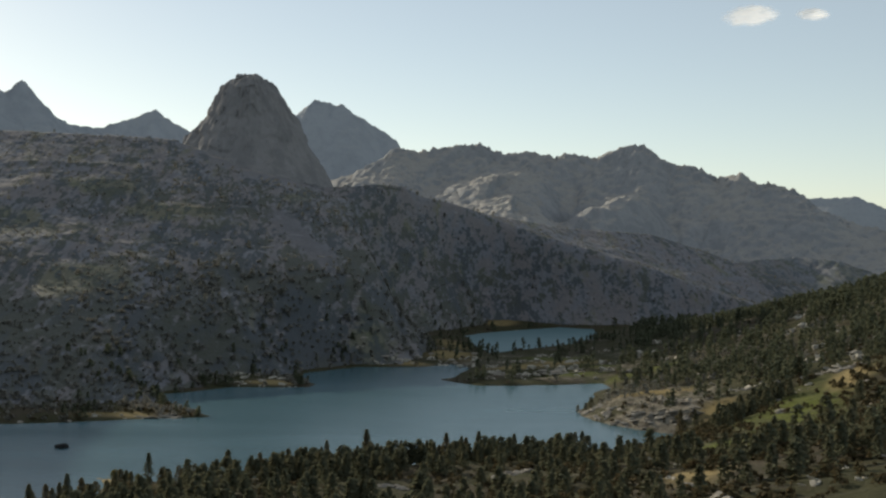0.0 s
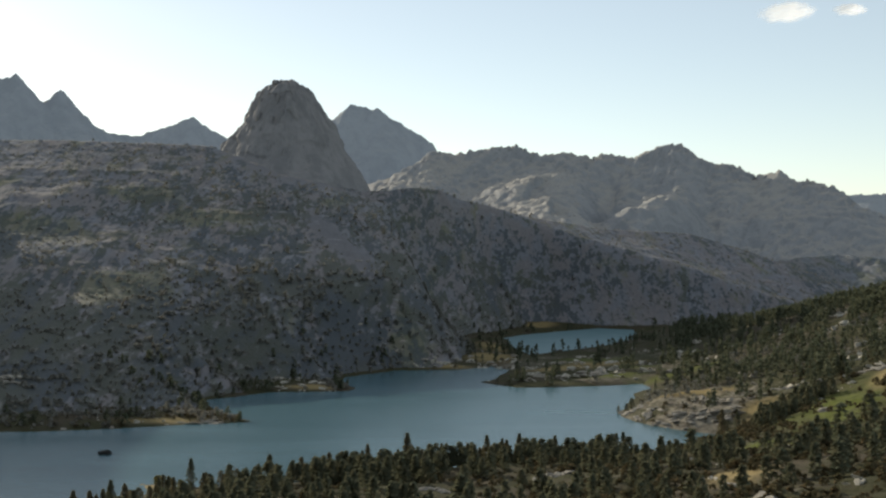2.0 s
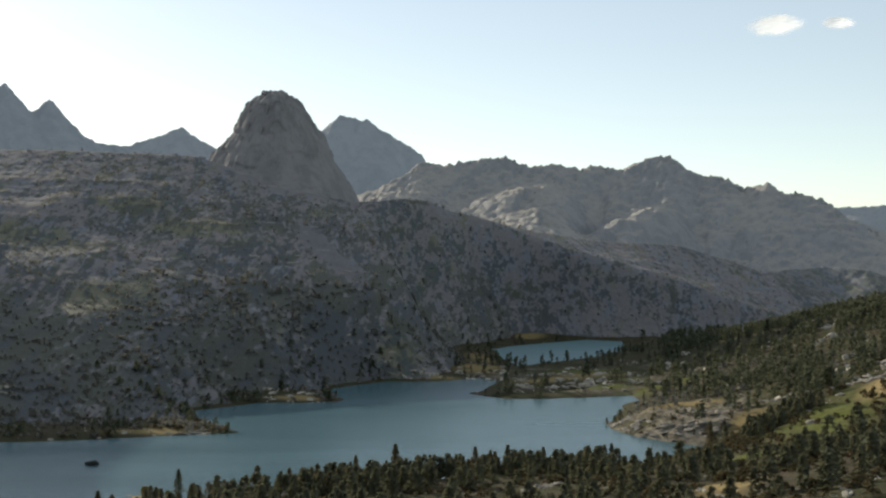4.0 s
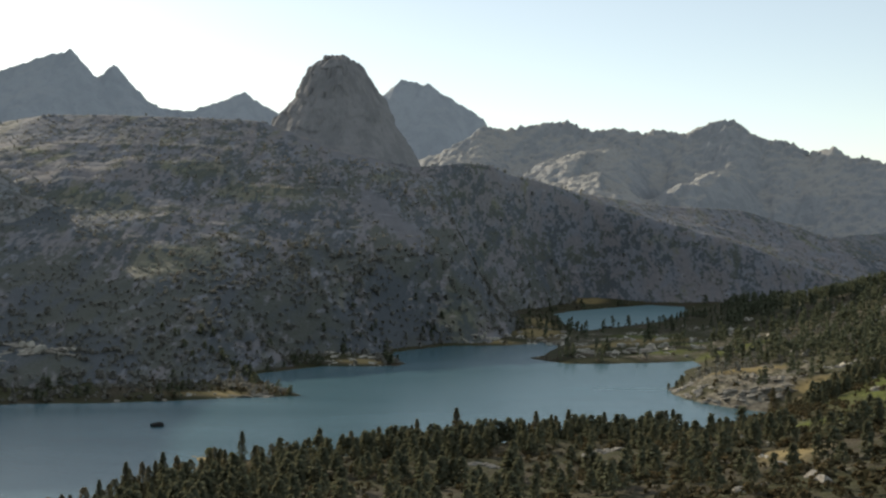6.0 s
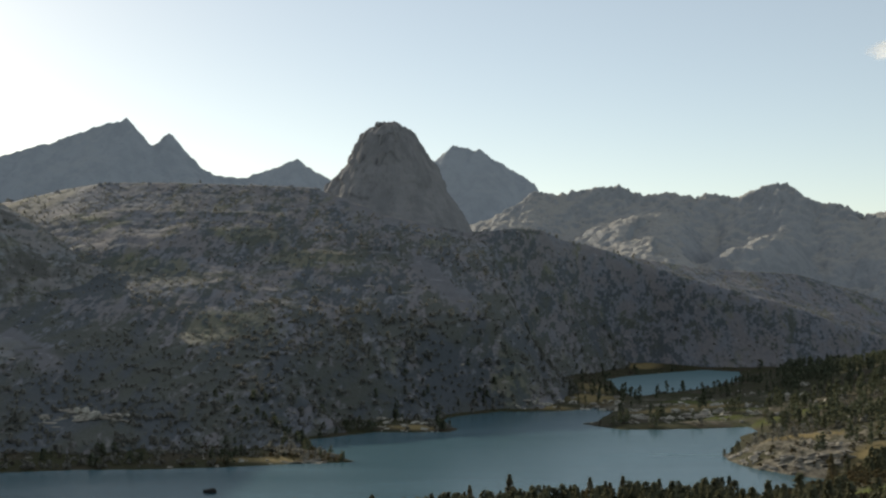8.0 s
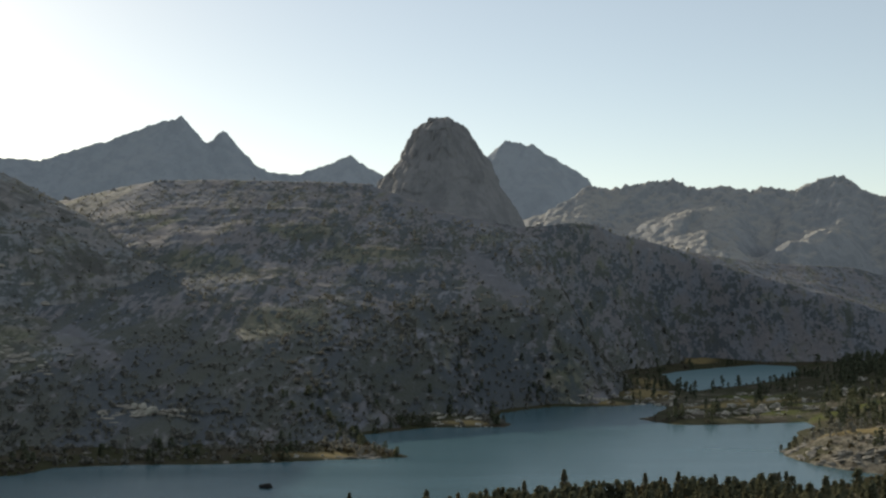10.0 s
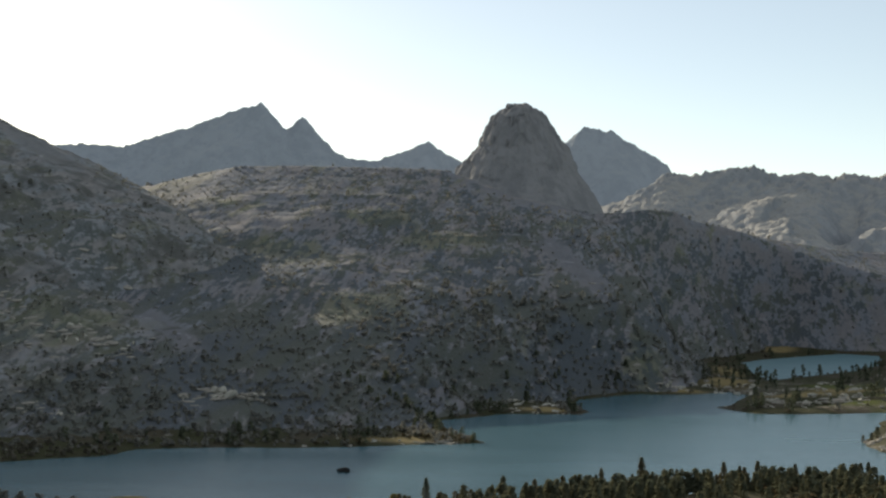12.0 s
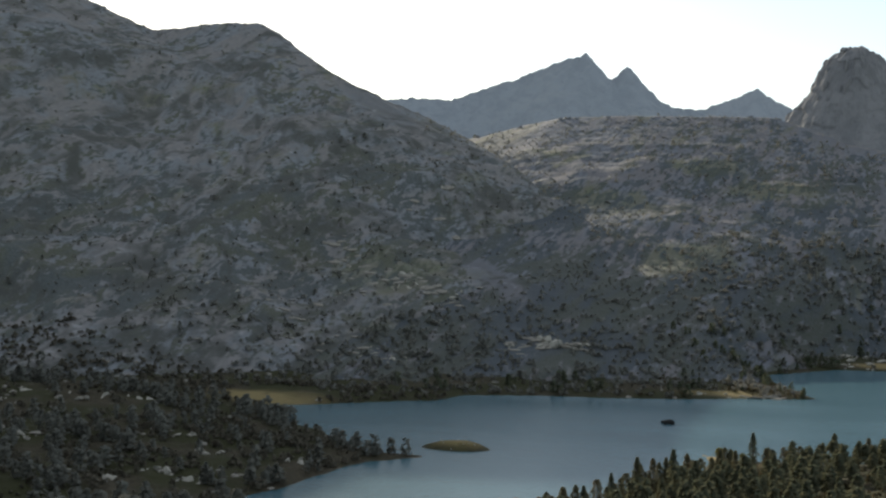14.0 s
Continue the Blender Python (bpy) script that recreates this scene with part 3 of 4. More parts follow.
thing("ground", grid_mesh("ground", gxs, gys, GZ, {"green": patch(GX, GY, GREEN_SPOTS), "gold": patch(GX, GY, GOLD_SPOTS), "stone": np.maximum(smoothstep(1.25, 0.8, np.hypot((GX - 228) / 66, (GY - 940) / 76)), 0.8 * smoothstep(1.2, 0.7, np.hypot((GX - 215) / 100, (GY - 1320) / 130) + 0.5 * fbm(GX, GY, 40, 3, 43))) * smoothstep(0.62, 0.3, patch(GX, GY, GOLD_SPOTS))}), ground_material(),
      "rocky alpine valley floor with grass, gravel and granite", "ground", "", "structure")


def water_material(name, paler, deep, rough):
    n = Nodes(name, 0.16, 0.38)
    n.b.inputs["IOR"].default_value = 1.333
    rip = n.noise(2.2, 3, 0.6, n.stretch(1.0, 0.5, 1, 0.4))
    gust = n.noise(120, 3, 0.5, n.stretch(0.35, 1.2, 1, 0.2), 0.4)
    n.bump(rip, 0.25, 0.6)
    n.t.links.new(n.node("ShaderNodeMapRange", Value=gust, From_Min=0.3, From_Max=0.7, To_Min=rough, To_Max=rough + 0.08).outputs["Result"], n.b.inputs["Roughness"])
    return n.done(n.mix(gust, deep, paler))


water = water_material("lake_water", (0.075, 0.155, 0.19), (0.06, 0.135, 0.168), 0.195)
# Upper lake: its bright sky reflection is put into a paler base colour.
sky_pale_water = water_material("upper_lake_water", (0.13, 0.24, 0.27), (0.11, 0.215, 0.245), 0.40)
for name, box, label in (("lake", (-450, 430, 260, 1400), "wide blue mountain lake, lightly rippled"),
                         ("upper_lake", (120, 1480, 380, 2010), "smaller blue lake beyond a wooded neck of land")):
    x0, y0, x1, y1 = box
    thing(name, grid_mesh(name, np.linspace(x0, x1, 12), np.linspace(y0, y1, 14), np.zeros((14, 12))), water if name == "lake" else sky_pale_water, label, "lake", "", "structure")


# ---------------------------------------------------------------- trees
def foliage(name, dark, light, per_piece):
    n = Nodes(name, 0.95, 0.05)
    if per_piece:
        rnd = n.t.nodes.new("ShaderNodeNewGeometry").outputs["Random Per Island"]
    else:
        rnd = n.t.nodes.new("ShaderNodeObjectInfo").outputs["Random"]
    c = n.mix(rnd, dark, light)
    c = n.mix(n.step(n.noise(1.3, 3, 0.6), 0.4, 0.65), c, tuple(v * 0.8 for v in dark))
    thin = n.node("ShaderNodeBsdfTranslucent", Color=c)
    both = n.node("ShaderNodeMixShader", Fac=0.38)
    n.t.links.new(n.b.outputs[0], both.inputs[1])
    n.t.links.new(thin.outputs[0], both.inputs[2])
    n.t.links.new(both.outputs[0], n.t.nodes["Material Output"].inputs["Surface"])
    return n.done(c)


def bark_material():
    n = Nodes("pine_bark")
    g = n.noise(0.5, 5, 0.7, n.stretch(1, 1, 0.2))
    n.bump(g, 0.05, 0.8)
    return n.done(n.mix(g, (0.10, 0.065, 0.045), (0.26, 0.19, 0.14)))


needles = foliage("pine_needles", (0.138, 0.148, 0.096), (0.25, 0.202, 0.118), False)
needles_near = foliage("pine_needles_near", (0.132, 0.15, 0.1), (0.212, 0.19, 0.116), True)
needles_far = foliage("pine_needles_far", (0.118, 0.137, 0.09), (0.172, 0.172, 0.108), True)
# Paler than the other pines: the lift of haze is put into the needles.
needles_hazed = foliage("pine_needles_hazed", (0.21, 0.214, 0.185), (0.265, 0.25, 0.21), True)
shrub_leaf = foliage("shrub_leaves", (0.088, 0.084, 0.048), (0.17, 0.125, 0.072), True)
# Mountainside brush paled in colour too, in place of haze.
brush_hazed = foliage("brush_leaves_hazed", (0.25, 0.246, 0.218), (0.31, 0.29, 0.245), True)
scrub_leaf = foliage("scrub_leaves", (0.14, 0.13, 0.10), (0.20, 0.172, 0.13), True)
bark = bark_material()
rng = np.random.default_rng(7)


def crown_arrays(height, width, tufts, tuft, pointed, rng):
    """Needle tufts on whorls of limbs: vertices and triangles, the foot at the origin."""
    co, tri = [], []
    lobes = rng.uniform(0, 6.28, 5)
    for k in range(tufts):
        f = rng.uniform(0, 1) ** 0.85
        h = height * (0.10 + 0.90 * f)
        full = (1 - f) ** pointed * (0.45 + 0.55 * smoothstep(0.0, 0.22, f)) + 0.06
        a = rng.uniform(0, 6.28)
        lump = 0.72 + 0.28 * math.sin(3 * a + lobes[int(f * 4.99)] + 9 * f) + 0.15 * math.sin(f * 31 + lobes[0])
        r = width * full * lump * math.sqrt(rng.uniform(0.25, 1.0))
        c = np.array([r * math.cos(a), r * math.sin(a), h - 0.15 * r])
        out = np.array([math.cos(a), math.sin(a), rng.uniform(-0.3, 0.7)])
        side = np.array([-math.sin(a), math.cos(a), rng.uniform(-0.4, 0.4)])
        up = np.array([rng.uniform(-0.3, 0.3), rng.uniform(-0.3, 0.3), 1.0])
        s = tuft * rng.uniform(0.6, 1.3)
        b = len(co)
        co += [c - side * s * 0.6, c + side * s * 0.6, c + out * s, c + up * s * 0.8 - out * 0.2 * s]
        tri += [(b, b + 1, b + 2), (b, b + 2, b + 3)]
    return np.array(co), np.array(tri)


def land(x, y):
    """Height of whatever ground lies on top there."""
    z = ground_height(x, y)
    z = np.maximum(z, mountain_height(x, y, HILL, *HILL_FORM))
    return np.maximum(z, mountain_height(x, y, LEFT, *LEFT_FORM))


# pale granite between the trees: x, y, half width, height, number of blocks
NECK_ROCKS = [(278, 1460, 6, 4, 7), (294, 1336, 7, 5, 9), (310, 1350, 5, 4, 6), (212, 1424, 11, 4.0, 12), (184, 1344, 12, 4.0, 12), (204, 1260, 10, 4.0, 11), (162, 1346, 8, 3.4, 9), (391, 1175, 9, 5, 8), (300, 1250, 6, 4, 6), (420, 1260, 8, 5, 6), (330, 1420, 7, 4, 5), (138, 1236, 9, 4.0, 10), (166, 1222, 10, 4.0, 10), (206, 1238, 10, 4.7, 11), (176, 1262, 12, 4.0, 11), (236, 1228, 8, 4.0, 8), (250, 1300, 10, 4, 8), (226, 1340, 9, 4.0, 9),
              (60, 1350, 11, 4.0, 11), (85, 1390, 9, 4.0, 9), (118, 1334, 9, 4.0, 10), (128, 1386, 11, 4.7, 11), (104, 1356, 9, 4.0, 9), (-80, 1198, 11, 4.0, 10), (-54, 1184, 7, 3.5, 8), (38, 1345, 8, 3.5, 8), (142, 1300, 9, 4.0, 10)]
NECK_OPEN = [(90, 1365, 75, 60, 0), (165, 1275, 60, 50, 0), (-70, 1192, 34, 18, 0)]   # bare granite with few trees
SLOPE_ROCKS = [(269, 938, 3, 3, 3), (277, 913, 6, 5, 8), (281, 832, 6, 2, 7), (313, 872, 8, 3, 9), (345, 909, 5, 4, 6), (323, 934, 6, 4, 7), (332, 886, 7, 4, 9), (152, 443, 2.5, 1.5, 4), (141, 410, 3.5, 1.8, 7), (163, 439, 2, 1.2, 4), (155, 406, 2.2, 1.4, 4), (225, 604, 3, 1.6, 5), (262, 672, 3, 1.6, 5), (120, 504, 3, 1.6, 4), (134, 556, 2.5, 2, 3), (365, 1040, 7, 4, 6), (400, 1090, 6, 4, 5)]
PALE_ROCKS = NECK_ROCKS + SLOPE_ROCKS


LAKEHEAD_ROCKS = [(-549, 733, 9), (-509, 730, 12), (-480, 747, 9), (-388, 645, 6), (-352, 613, 7), (-344, 548, 7), (-322, 541, 6), (-445, 589, 6), (-303, 606, 5)]


def glades(x, y):
    """Nought where trees leave the rocks, the beach and the neck open; one elsewhere."""
    g = np.ones(np.shape(x))
    for px_, py_, half in [p[:3] for p in PALE_ROCKS] + LAKEHEAD_ROCKS:
        far = math.hypot(px_, py_)
        ux, uy = px_ / far, py_ / far
        al, ac = (x - px_) * ux + (y - py_) * uy, -(x - px_) * uy + (y - py_) * ux
        g = g * smoothstep(0.8, 1.2, np.hypot(ac / (half * 1.15), (al + 0.03 * far) / (0.045 * far)))
    g = g * (1 - 0.9 * smoothstep(1.2, 0.8, np.hypot((x + 130) / 130, (y - 1900) / 110)))
    for px_, py_, rx, ry in ((255, 2010, 55, 45), (-293, 1005, 26, 18), (-150, 940, 28, 12), (85, 598, 16, 22), (-425, 838, 40, 20), (-425, 815, 30, 20), (-108, 694, 24, 22)):
        g = g * smoothstep(0.85, 1.15, np.hypot((x - px_) / rx, (y - py_) / ry))
    return g


def scatter(count, box, density, seed, shore=2.0):
    """Places in a box, thinned by a density from 0 to 1, on dry land."""
    r = np.random.default_rng(seed)
    x0, y0, x1, y1 = box
    x, y = r.uniform(x0, x1, count), r.uniform(y0, y1, count)
    ok = (r.uniform(0, 1, count) < density(x, y) * glades(x, y)) & (lake_gap(x, y) > shore)
    x, y = x[ok], y[ok]
    return x, y, land(x, y)


def spread(name, shapes, places, sizes, material, label, category, seed, sink=0.3, flat=None):
    """One mesh of many copies of a few shapes."""
    r = np.random.default_rng(seed)
    x, y, z = places
    n = len(x)
    pick, turn = r.integers(0, len(shapes), n), r.uniform(0, 6.28, n)
    size = r.uniform(sizes[0], sizes[1], n)
    co, faces, base = [], [], 0
    for k, (sc, st) in enumerate(shapes):
        m = np.where(pick == k)[0]
        if not len(m):
            continue
        c, s = np.cos(turn[m])[:, None], np.sin(turn[m])[:, None]
        sz = size[m][:, None]
        wide_by = r.uniform(0.8, 1.25, len(m))[:, None]
        px = x[m][:, None] + sz * wide_by * (sc[:, 0] * c - sc[:, 1] * s)
        py = y[m][:, None] + sz * wide_by * (sc[:, 0] * s + sc[:, 1] * c)
        pz = z[m][:, None] - sink + sz * sc[:, 2]
        co.append(np.stack([px, py, pz], -1).reshape(-1, 3))
        faces.append((st[None] + (base + np.arange(len(m)) * len(sc))[:, None, None]).reshape(-1, st.shape[1]))
        base += len(m) * len(sc)
    return thing(name, mesh_arrays(name, np.concatenate(co), np.concatenate(faces), False), material, label, category, "", "stuff")


def clumps(size, lo, hi, seed):
    return lambda x, y: smoothstep(lo, hi, fbm(x, y, size, 4, seed))


def bare_cape(x, y):
    """Nought on the bare cape and the open meadow, one elsewhere."""
    cape = ((x - 218) / 64) ** 2 + ((y - 965) / 56) ** 2
    mead = np.clip(1.8 * patch(x, y, GREEN_SPOTS) + 1.2 * patch(x, y, [(140, 505, 32, 30, 0)]), 0, 1)
    open_ = np.zeros(np.shape(x))
    for px_, py_, rx, ry in ((77, 602, 12, 24), (112, 608, 10, 20), (24, 590, 10, 20), (134, 488, 30, 30), (318, 838, 20, 24), (250, 2035, 60, 75), (238, 856, 26, 24)):
        open_ = np.maximum(open_, smoothstep(1.15, 0.85, np.hypot((x - px_) / rx, (y - py_) / ry)))
    return smoothstep(0.8, 1.3, cape) * (1 - mead) * (1 - open_)


# far pines, one unit high
slims = [crown_arrays(1.0, rng.uniform(0.13, 0.20), 34, 0.152, rng.uniform(0.6, 0.9), rng) for k in range(8)]
spires = [crown_arrays(1.0, rng.uniform(0.3, 0.45), 30, 0.22, rng.uniform(0.5, 0.8), rng) for k in range(8)]
mids = [crown_arrays(1.0, rng.uniform(0.30, 0.42), 46, 0.213, rng.uniform(0.5, 0.9), rng) for k in range(8)]

spread("mountainside_pines", spires, scatter(7500, (-1000, 900, 750, 2450), lambda x, y: (0.02 + 0.55 * smoothstep(0.0, 0.5, fbm(x, y, 150, 4, 301))) * (0.22 + 3.0 * smoothstep(280, 20, lake_gap(x, y))) * (from_shore(x, y, LOWLAND) > 0) * (1 - 0.75 * patch(x, y, HAZE_END, 60)), 11, 12),
       (4.0, 8.5), needles_hazed, "scattered dark pines over the shaded mountainside", "trees", 21)
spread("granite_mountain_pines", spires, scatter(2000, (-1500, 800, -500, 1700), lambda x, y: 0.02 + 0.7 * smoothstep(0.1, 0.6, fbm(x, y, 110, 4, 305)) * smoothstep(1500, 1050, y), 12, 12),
       (3.5, 7.5), needles_hazed, "sparse dark pines in gullies of the granite mountain", "trees", 22)
spread("far_shore_pines", mids, scatter(14000, (-420, 800, 330, 2150), lambda x, y: smoothstep(80, 20, lake_gap(x, y)) * bare_cape(x, y) * (0.12 + 0.5 * smoothstep(-0.1, 0.4, fbm(x, y, 40, 3, 311))) * ((y > 890) & ((x < 85) | (y > 1560))) * (1 - 0.7 * (x > 40) * (y > 1300)) * (1 - 0.8 * patch(x, y, NECK_OPEN)), 13, 2),
       (3.5, 8.5), needles_far, "dark pines along the far lake shore", "trees", 23)
spread("right_slope_pines", slims, scatter(11500, (200, 860, 720, 2100), lambda x, y: (0.35 + 0.6 * smoothstep(-0.3, 0.3, fbm(x, y, 70, 3, 315))) * (1 - np.clip(1.6 * patch(x, y, GREEN_SPOTS) + 1.6 * patch(x, y, GOLD_SPOTS), 0, 1)) * smoothstep(0.19, 0.235, x / y) * ((from_shore(x, y, LOWLAND) < -15) | (y < 1700)) * (0.35 + 0.65 * smoothstep(0.26, 0.36, x / y)) * bare_cape(x, y), 14, 6),
       (8, 15), needles_far, "dense dark pine wood on the slope above the lake", "trees", 24)
spread("neck_pines", slims, scatter(1700, (90, 1160, 330, 1560), lambda x, y: 0.05 + 0.45 * smoothstep(0.0, 0.4, fbm(x, y, 35, 3, 318)) * (1 - 0.6 * patch(x, y, NECK_OPEN)), 15, 2),
       (7, 13), needles_far, "pines on the neck of land between the lakes", "trees", 25)
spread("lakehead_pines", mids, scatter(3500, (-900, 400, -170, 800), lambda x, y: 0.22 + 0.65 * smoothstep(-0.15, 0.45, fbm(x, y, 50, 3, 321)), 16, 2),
       (5, 10), needles_hazed, "shaded pine wood on the flat at the lake's head", "trees", 26)
spread("meadow_edge_pines", mids, scatter(900, (170, 380, 420, 870), lambda x, y: (0.08 + 0.75 * smoothstep(0.05, 0.45, fbm(x, y, 45, 3, 325))) * bare_cape(x, y) * smoothstep(0.85, 1.1, np.hypot((x - 180) / 46, (y - 735) / 62)), 17, 3),
       (5, 11), needles_far, "pines and saplings beside the green meadow", "trees", 27)


def boulder_material():
    n = Nodes("boulder_granite")
    g, p = n.noise(0.9, 5, 0.7), n.noise(4, 4, 0.6)
    n.bump(g, 0.25, 0.7)
    c = n.mix(n.step(g, 0.35, 0.65), (0.21, 0.192, 0.163), (0.38, 0.348, 0.297))
    return n.done(n.mix(n.step(p, 0.5, 0.7), c, (0.17, 0.145, 0.115)))


boulder = boulder_material()
rocks = [unit_rock(400 + k, 0.5 + 0.06 * k) for k in range(6)]
slabs = [unit_rock(420 + k, 0.22) for k in range(5)]
spread("boulders", rocks, scatter(2600, (90, 380, 620, 1500), lambda x, y: 0.05 + 0.6 * smoothstep(0.1, 0.5, fbm(x, y, 40, 3, 331)), 31, 0.5),
       (1.0, 4.5), boulder, "pale granite boulders strewn over the slope", "boulders", 41, 0.2)
spread("lakehead_boulders", rocks, scatter(2200, (-800, 430, -170, 900), lambda x, y: 0.06 + 0.7 * smoothstep(0.05, 0.5, fbm(x, y, 35, 3, 333)), 34, 0.5),
       (0.8, 3.2), boulder, "pale and rusty boulders among the pines at the lake's head", "boulders", 44, 0.2)
spread("shore_rocks", rocks, scatter(6000, (-420, 450, 360, 2000), lambda x, y: smoothstep(14, 3, lake_gap(x, y)) * smoothstep(-0.1, 0.5, fbm(x, y, 60, 3, 335)), 32, -1),
       (0.8, 3.0), boulder, "pale rocks along the lake shore", "boulders", 42, 0.2)
spread("granite_slabs", slabs, scatter(2000, (-900, 480, 100, 1500), lambda x, y: 0.03 + 0.6 * smoothstep(0.2, 0.6, fbm(x, y, 55, 3, 341)) * smoothstep(1450, 1000, y), 33, 3),
       (1.4, 4.5), boulder, "pale granite slabs on the lower mountainside", "boulders", 43, 0.4)


# ---------------------------------------------------------------- pines of the near shore, each a thing
def pine(height, width, pointed, seed):
    r = np.random.default_rng(seed)
    tree = new("pine_tree")
    bm = bmesh.new()
    n, rings = 7, 6
    loops = []
    lean = r.uniform(-0.03, 0.03, 2)
    for k in range(rings):
        f = k / (rings - 1)
        h = -0.6 + f * (height * 0.9 + 0.6)
        rad = 0.035 * height * (1 - f) ** 0.8 * (1.5 if k == 0 else 1) + 0.02
        loops.append([bm.verts.new((rad * math.cos(6.283 * i / n) + lean[0] * h * f, rad * math.sin(6.283 * i / n) + lean[1] * h * f, h)) for i in range(n)])
    for a, b in zip(loops, loops[1:]):
        for i in range(n):
            bm.faces.new((a[i], a[(i + 1) % n], b[(i + 1) % n], b[i]))
    for k in range(9):                                    # limbs
        f = r.uniform(0.2, 0.8)
        a, h = r.uniform(0, 6.28), height * f
        l = width * (1 - f) ** pointed * 0.9
        v = [bm.verts.new((0.06 * math.cos(a + q), 0.06 * math.sin(a + q), h)) for q in (0, 2.1, 4.2)]
        t = bm.verts.new((l * math.cos(a), l * math.sin(a), h + 0.12 * l))
        for i in range(3):
            bm.faces.new((v[i], v[(i + 1) % 3], t))
    part("trunk", bm, bark, tree)
    co, tri = crown_arrays(height, width, 880, 0.08 * height ** 0.75, pointed, r)
    me = mesh_arrays("crown", co, tri, False)
    me.materials.append(needles)
    crown = new("crown", me)
    crown.parent = tree
    return tagged(tree, "dark green pine with a ragged crown on the near shore", "tree", "pines on the near shore")


kinds = [pine(h, w, p, 500 + k) for k, (h, w, p) in enumerate(((12.5, 3.6, 0.66), (14, 4.0, 0.7), (10.5, 3.5, 0.55), (11.5, 2.7, 0.8), (15, 3.4, 0.75), (8.5, 3.3, 0.5), (12, 4.6, 0.5)))]
px, py, pz = scatter(4600, (-190, 430, 270, 830), lambda x, y: (0.2 + 0.8 * smoothstep(120, 30, lake_gap(x, y))) * (lake_gap(x, y) < 330) * (0.5 + 0.5 * smoothstep(-0.3, 0.2, fbm(x, y, 40, 3, 351))) * bare_cape(x, y) * smoothstep(0.85, 1.1, np.hypot((x - 168) / 46, (y - 722) / 62)), 51, 1.5)
first = np.argsort(lake_gap(px, py))
LANDMARKS = [(13, 715, 16.0, 4), (88, 722, 14.0, 6), (172, 972, 8, 2), (177, 978, 9, 6), (168, 980, 7, 2), (-26, 690, 12, 1), (-139, 556, 12, 6), (-128, 562, 12.5, 6), (-110, 600, 12.5, 1), (45, 728, 11, 4)]
for k in range(285):
    if k < len(LANDMARKS):
        x, y, h, j = LANDMARKS[k]
        z, size = float(land(np.array([x]), np.array([y]))[0]), h / 12.5
    else:
        i = first[k]
        x, y, z, j, size = px[i], py[i], pz[i], k % len(kinds), 0.5 + 0.6 * rng.uniform(0, 1) ** 1.5
    m = pose(x, y, z - 0.2, 0, 0, rng.uniform(0, 360)) @ Matrix.Scale(size, 4)
    copy_thing(kinds[j], m)
for src in kinds:
    for ob in (*src.children, src):
        bpy.data.objects.remove(ob)
rest = first[285:]
stands = [crown_arrays(1.0, rng.uniform(0.27, 0.40), 190, 0.105, rng.uniform(0.55, 0.9), rng) for k in range(8)]
spread("near_slope_pines", stands, (px[rest], py[rest], pz[rest]), (7, 13), needles_near, "dense dark pines on the slope above the near shore", "trees", 61)
bushes = [crown_arrays(1.0, rng.uniform(0.7, 1.0), 18, 0.55, 0.5, rng) for k in range(5)]
spread("shrubs", bushes, scatter(9000, (-200, 380, 420, 1000), lambda x, y: (0.3 + 0.6 * smoothstep(-0.2, 0.4, fbm(x, y, 25, 3, 355))) * (0.06 + 0.94 * bare_cape(x, y)), 53, 1.0),
       (0.8, 2.4), shrub_leaf, "low olive and rusty shrubs between the pines", "shrubs", 62, 0.1)
spread("slope_shrubs", bushes, scatter(6500, (70, 360, 420, 860), lambda x, y: (0.35 + 0.6 * smoothstep(-0.3, 0.3, fbm(x, y, 18, 3, 356))) * (0.22 + 0.78 * bare_cape(x, y)), 56, 1.0),
       (0.8, 3.0), shrub_leaf, "thick olive and rusty brush on the open slope", "shrubs", 65, 0.1)
spread("far_bank_shrubs", bushes, scatter(18000, (-900, 400, 330, 2100), lambda x, y: smoothstep(60, 10, lake_gap(x, y)) * (0.2 + 0.6 * smoothstep(-0.2, 0.4, fbm(x, y, 25, 3, 357))) * ((y > 860) | (x < -250)), 54, 1.0),
       (0.8, 2.6), scrub_leaf, "low brush along the far banks", "shrubs", 63, 0.1)
spread("lakehead_scrub", bushes, scatter(11000, (-800, 430, -170, 880), lambda x, y: 0.25 + 0.6 * smoothstep(-0.2, 0.4, fbm(x, y, 30, 3, 359)), 57, 1.0),
       (1.0, 3.0), scrub_leaf, "brown scrub between the pines at the lake's head", "shrubs", 66, 0.1)
def brushy(x, y):
    """How thick brush stands on the mountainsides."""
    thick = 0.30 + 0.55 * smoothstep(-0.25, 0.35, fbm(x, y * 0.4, 45, 4, 361)) + 0.3 * patch(x, y, HILL_WOOD + LEFT_WOOD, 60)
    return thick * (0.55 + 0.6 * smoothstep(700, 60, lake_gap(x, y))) * (1 - patch(x, y, TALUS, 60)) * (1 - 0.5 * patch(x, y, HAZE_END, 60)) * (1 - 0.65 * smoothstep(-500, -640, x) * smoothstep(1750, 1600, y) * smoothstep(960, 1080, y)) * (from_shore(x, y, LOWLAND) > 0)


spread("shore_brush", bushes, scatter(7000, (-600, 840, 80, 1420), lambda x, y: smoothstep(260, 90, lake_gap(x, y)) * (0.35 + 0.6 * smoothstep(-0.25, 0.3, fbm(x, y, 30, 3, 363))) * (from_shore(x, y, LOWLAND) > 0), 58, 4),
       (1.2, 3.4), brush_hazed, "dense brown brush at the foot of the mountainside", "shrubs", 67, 0.2)
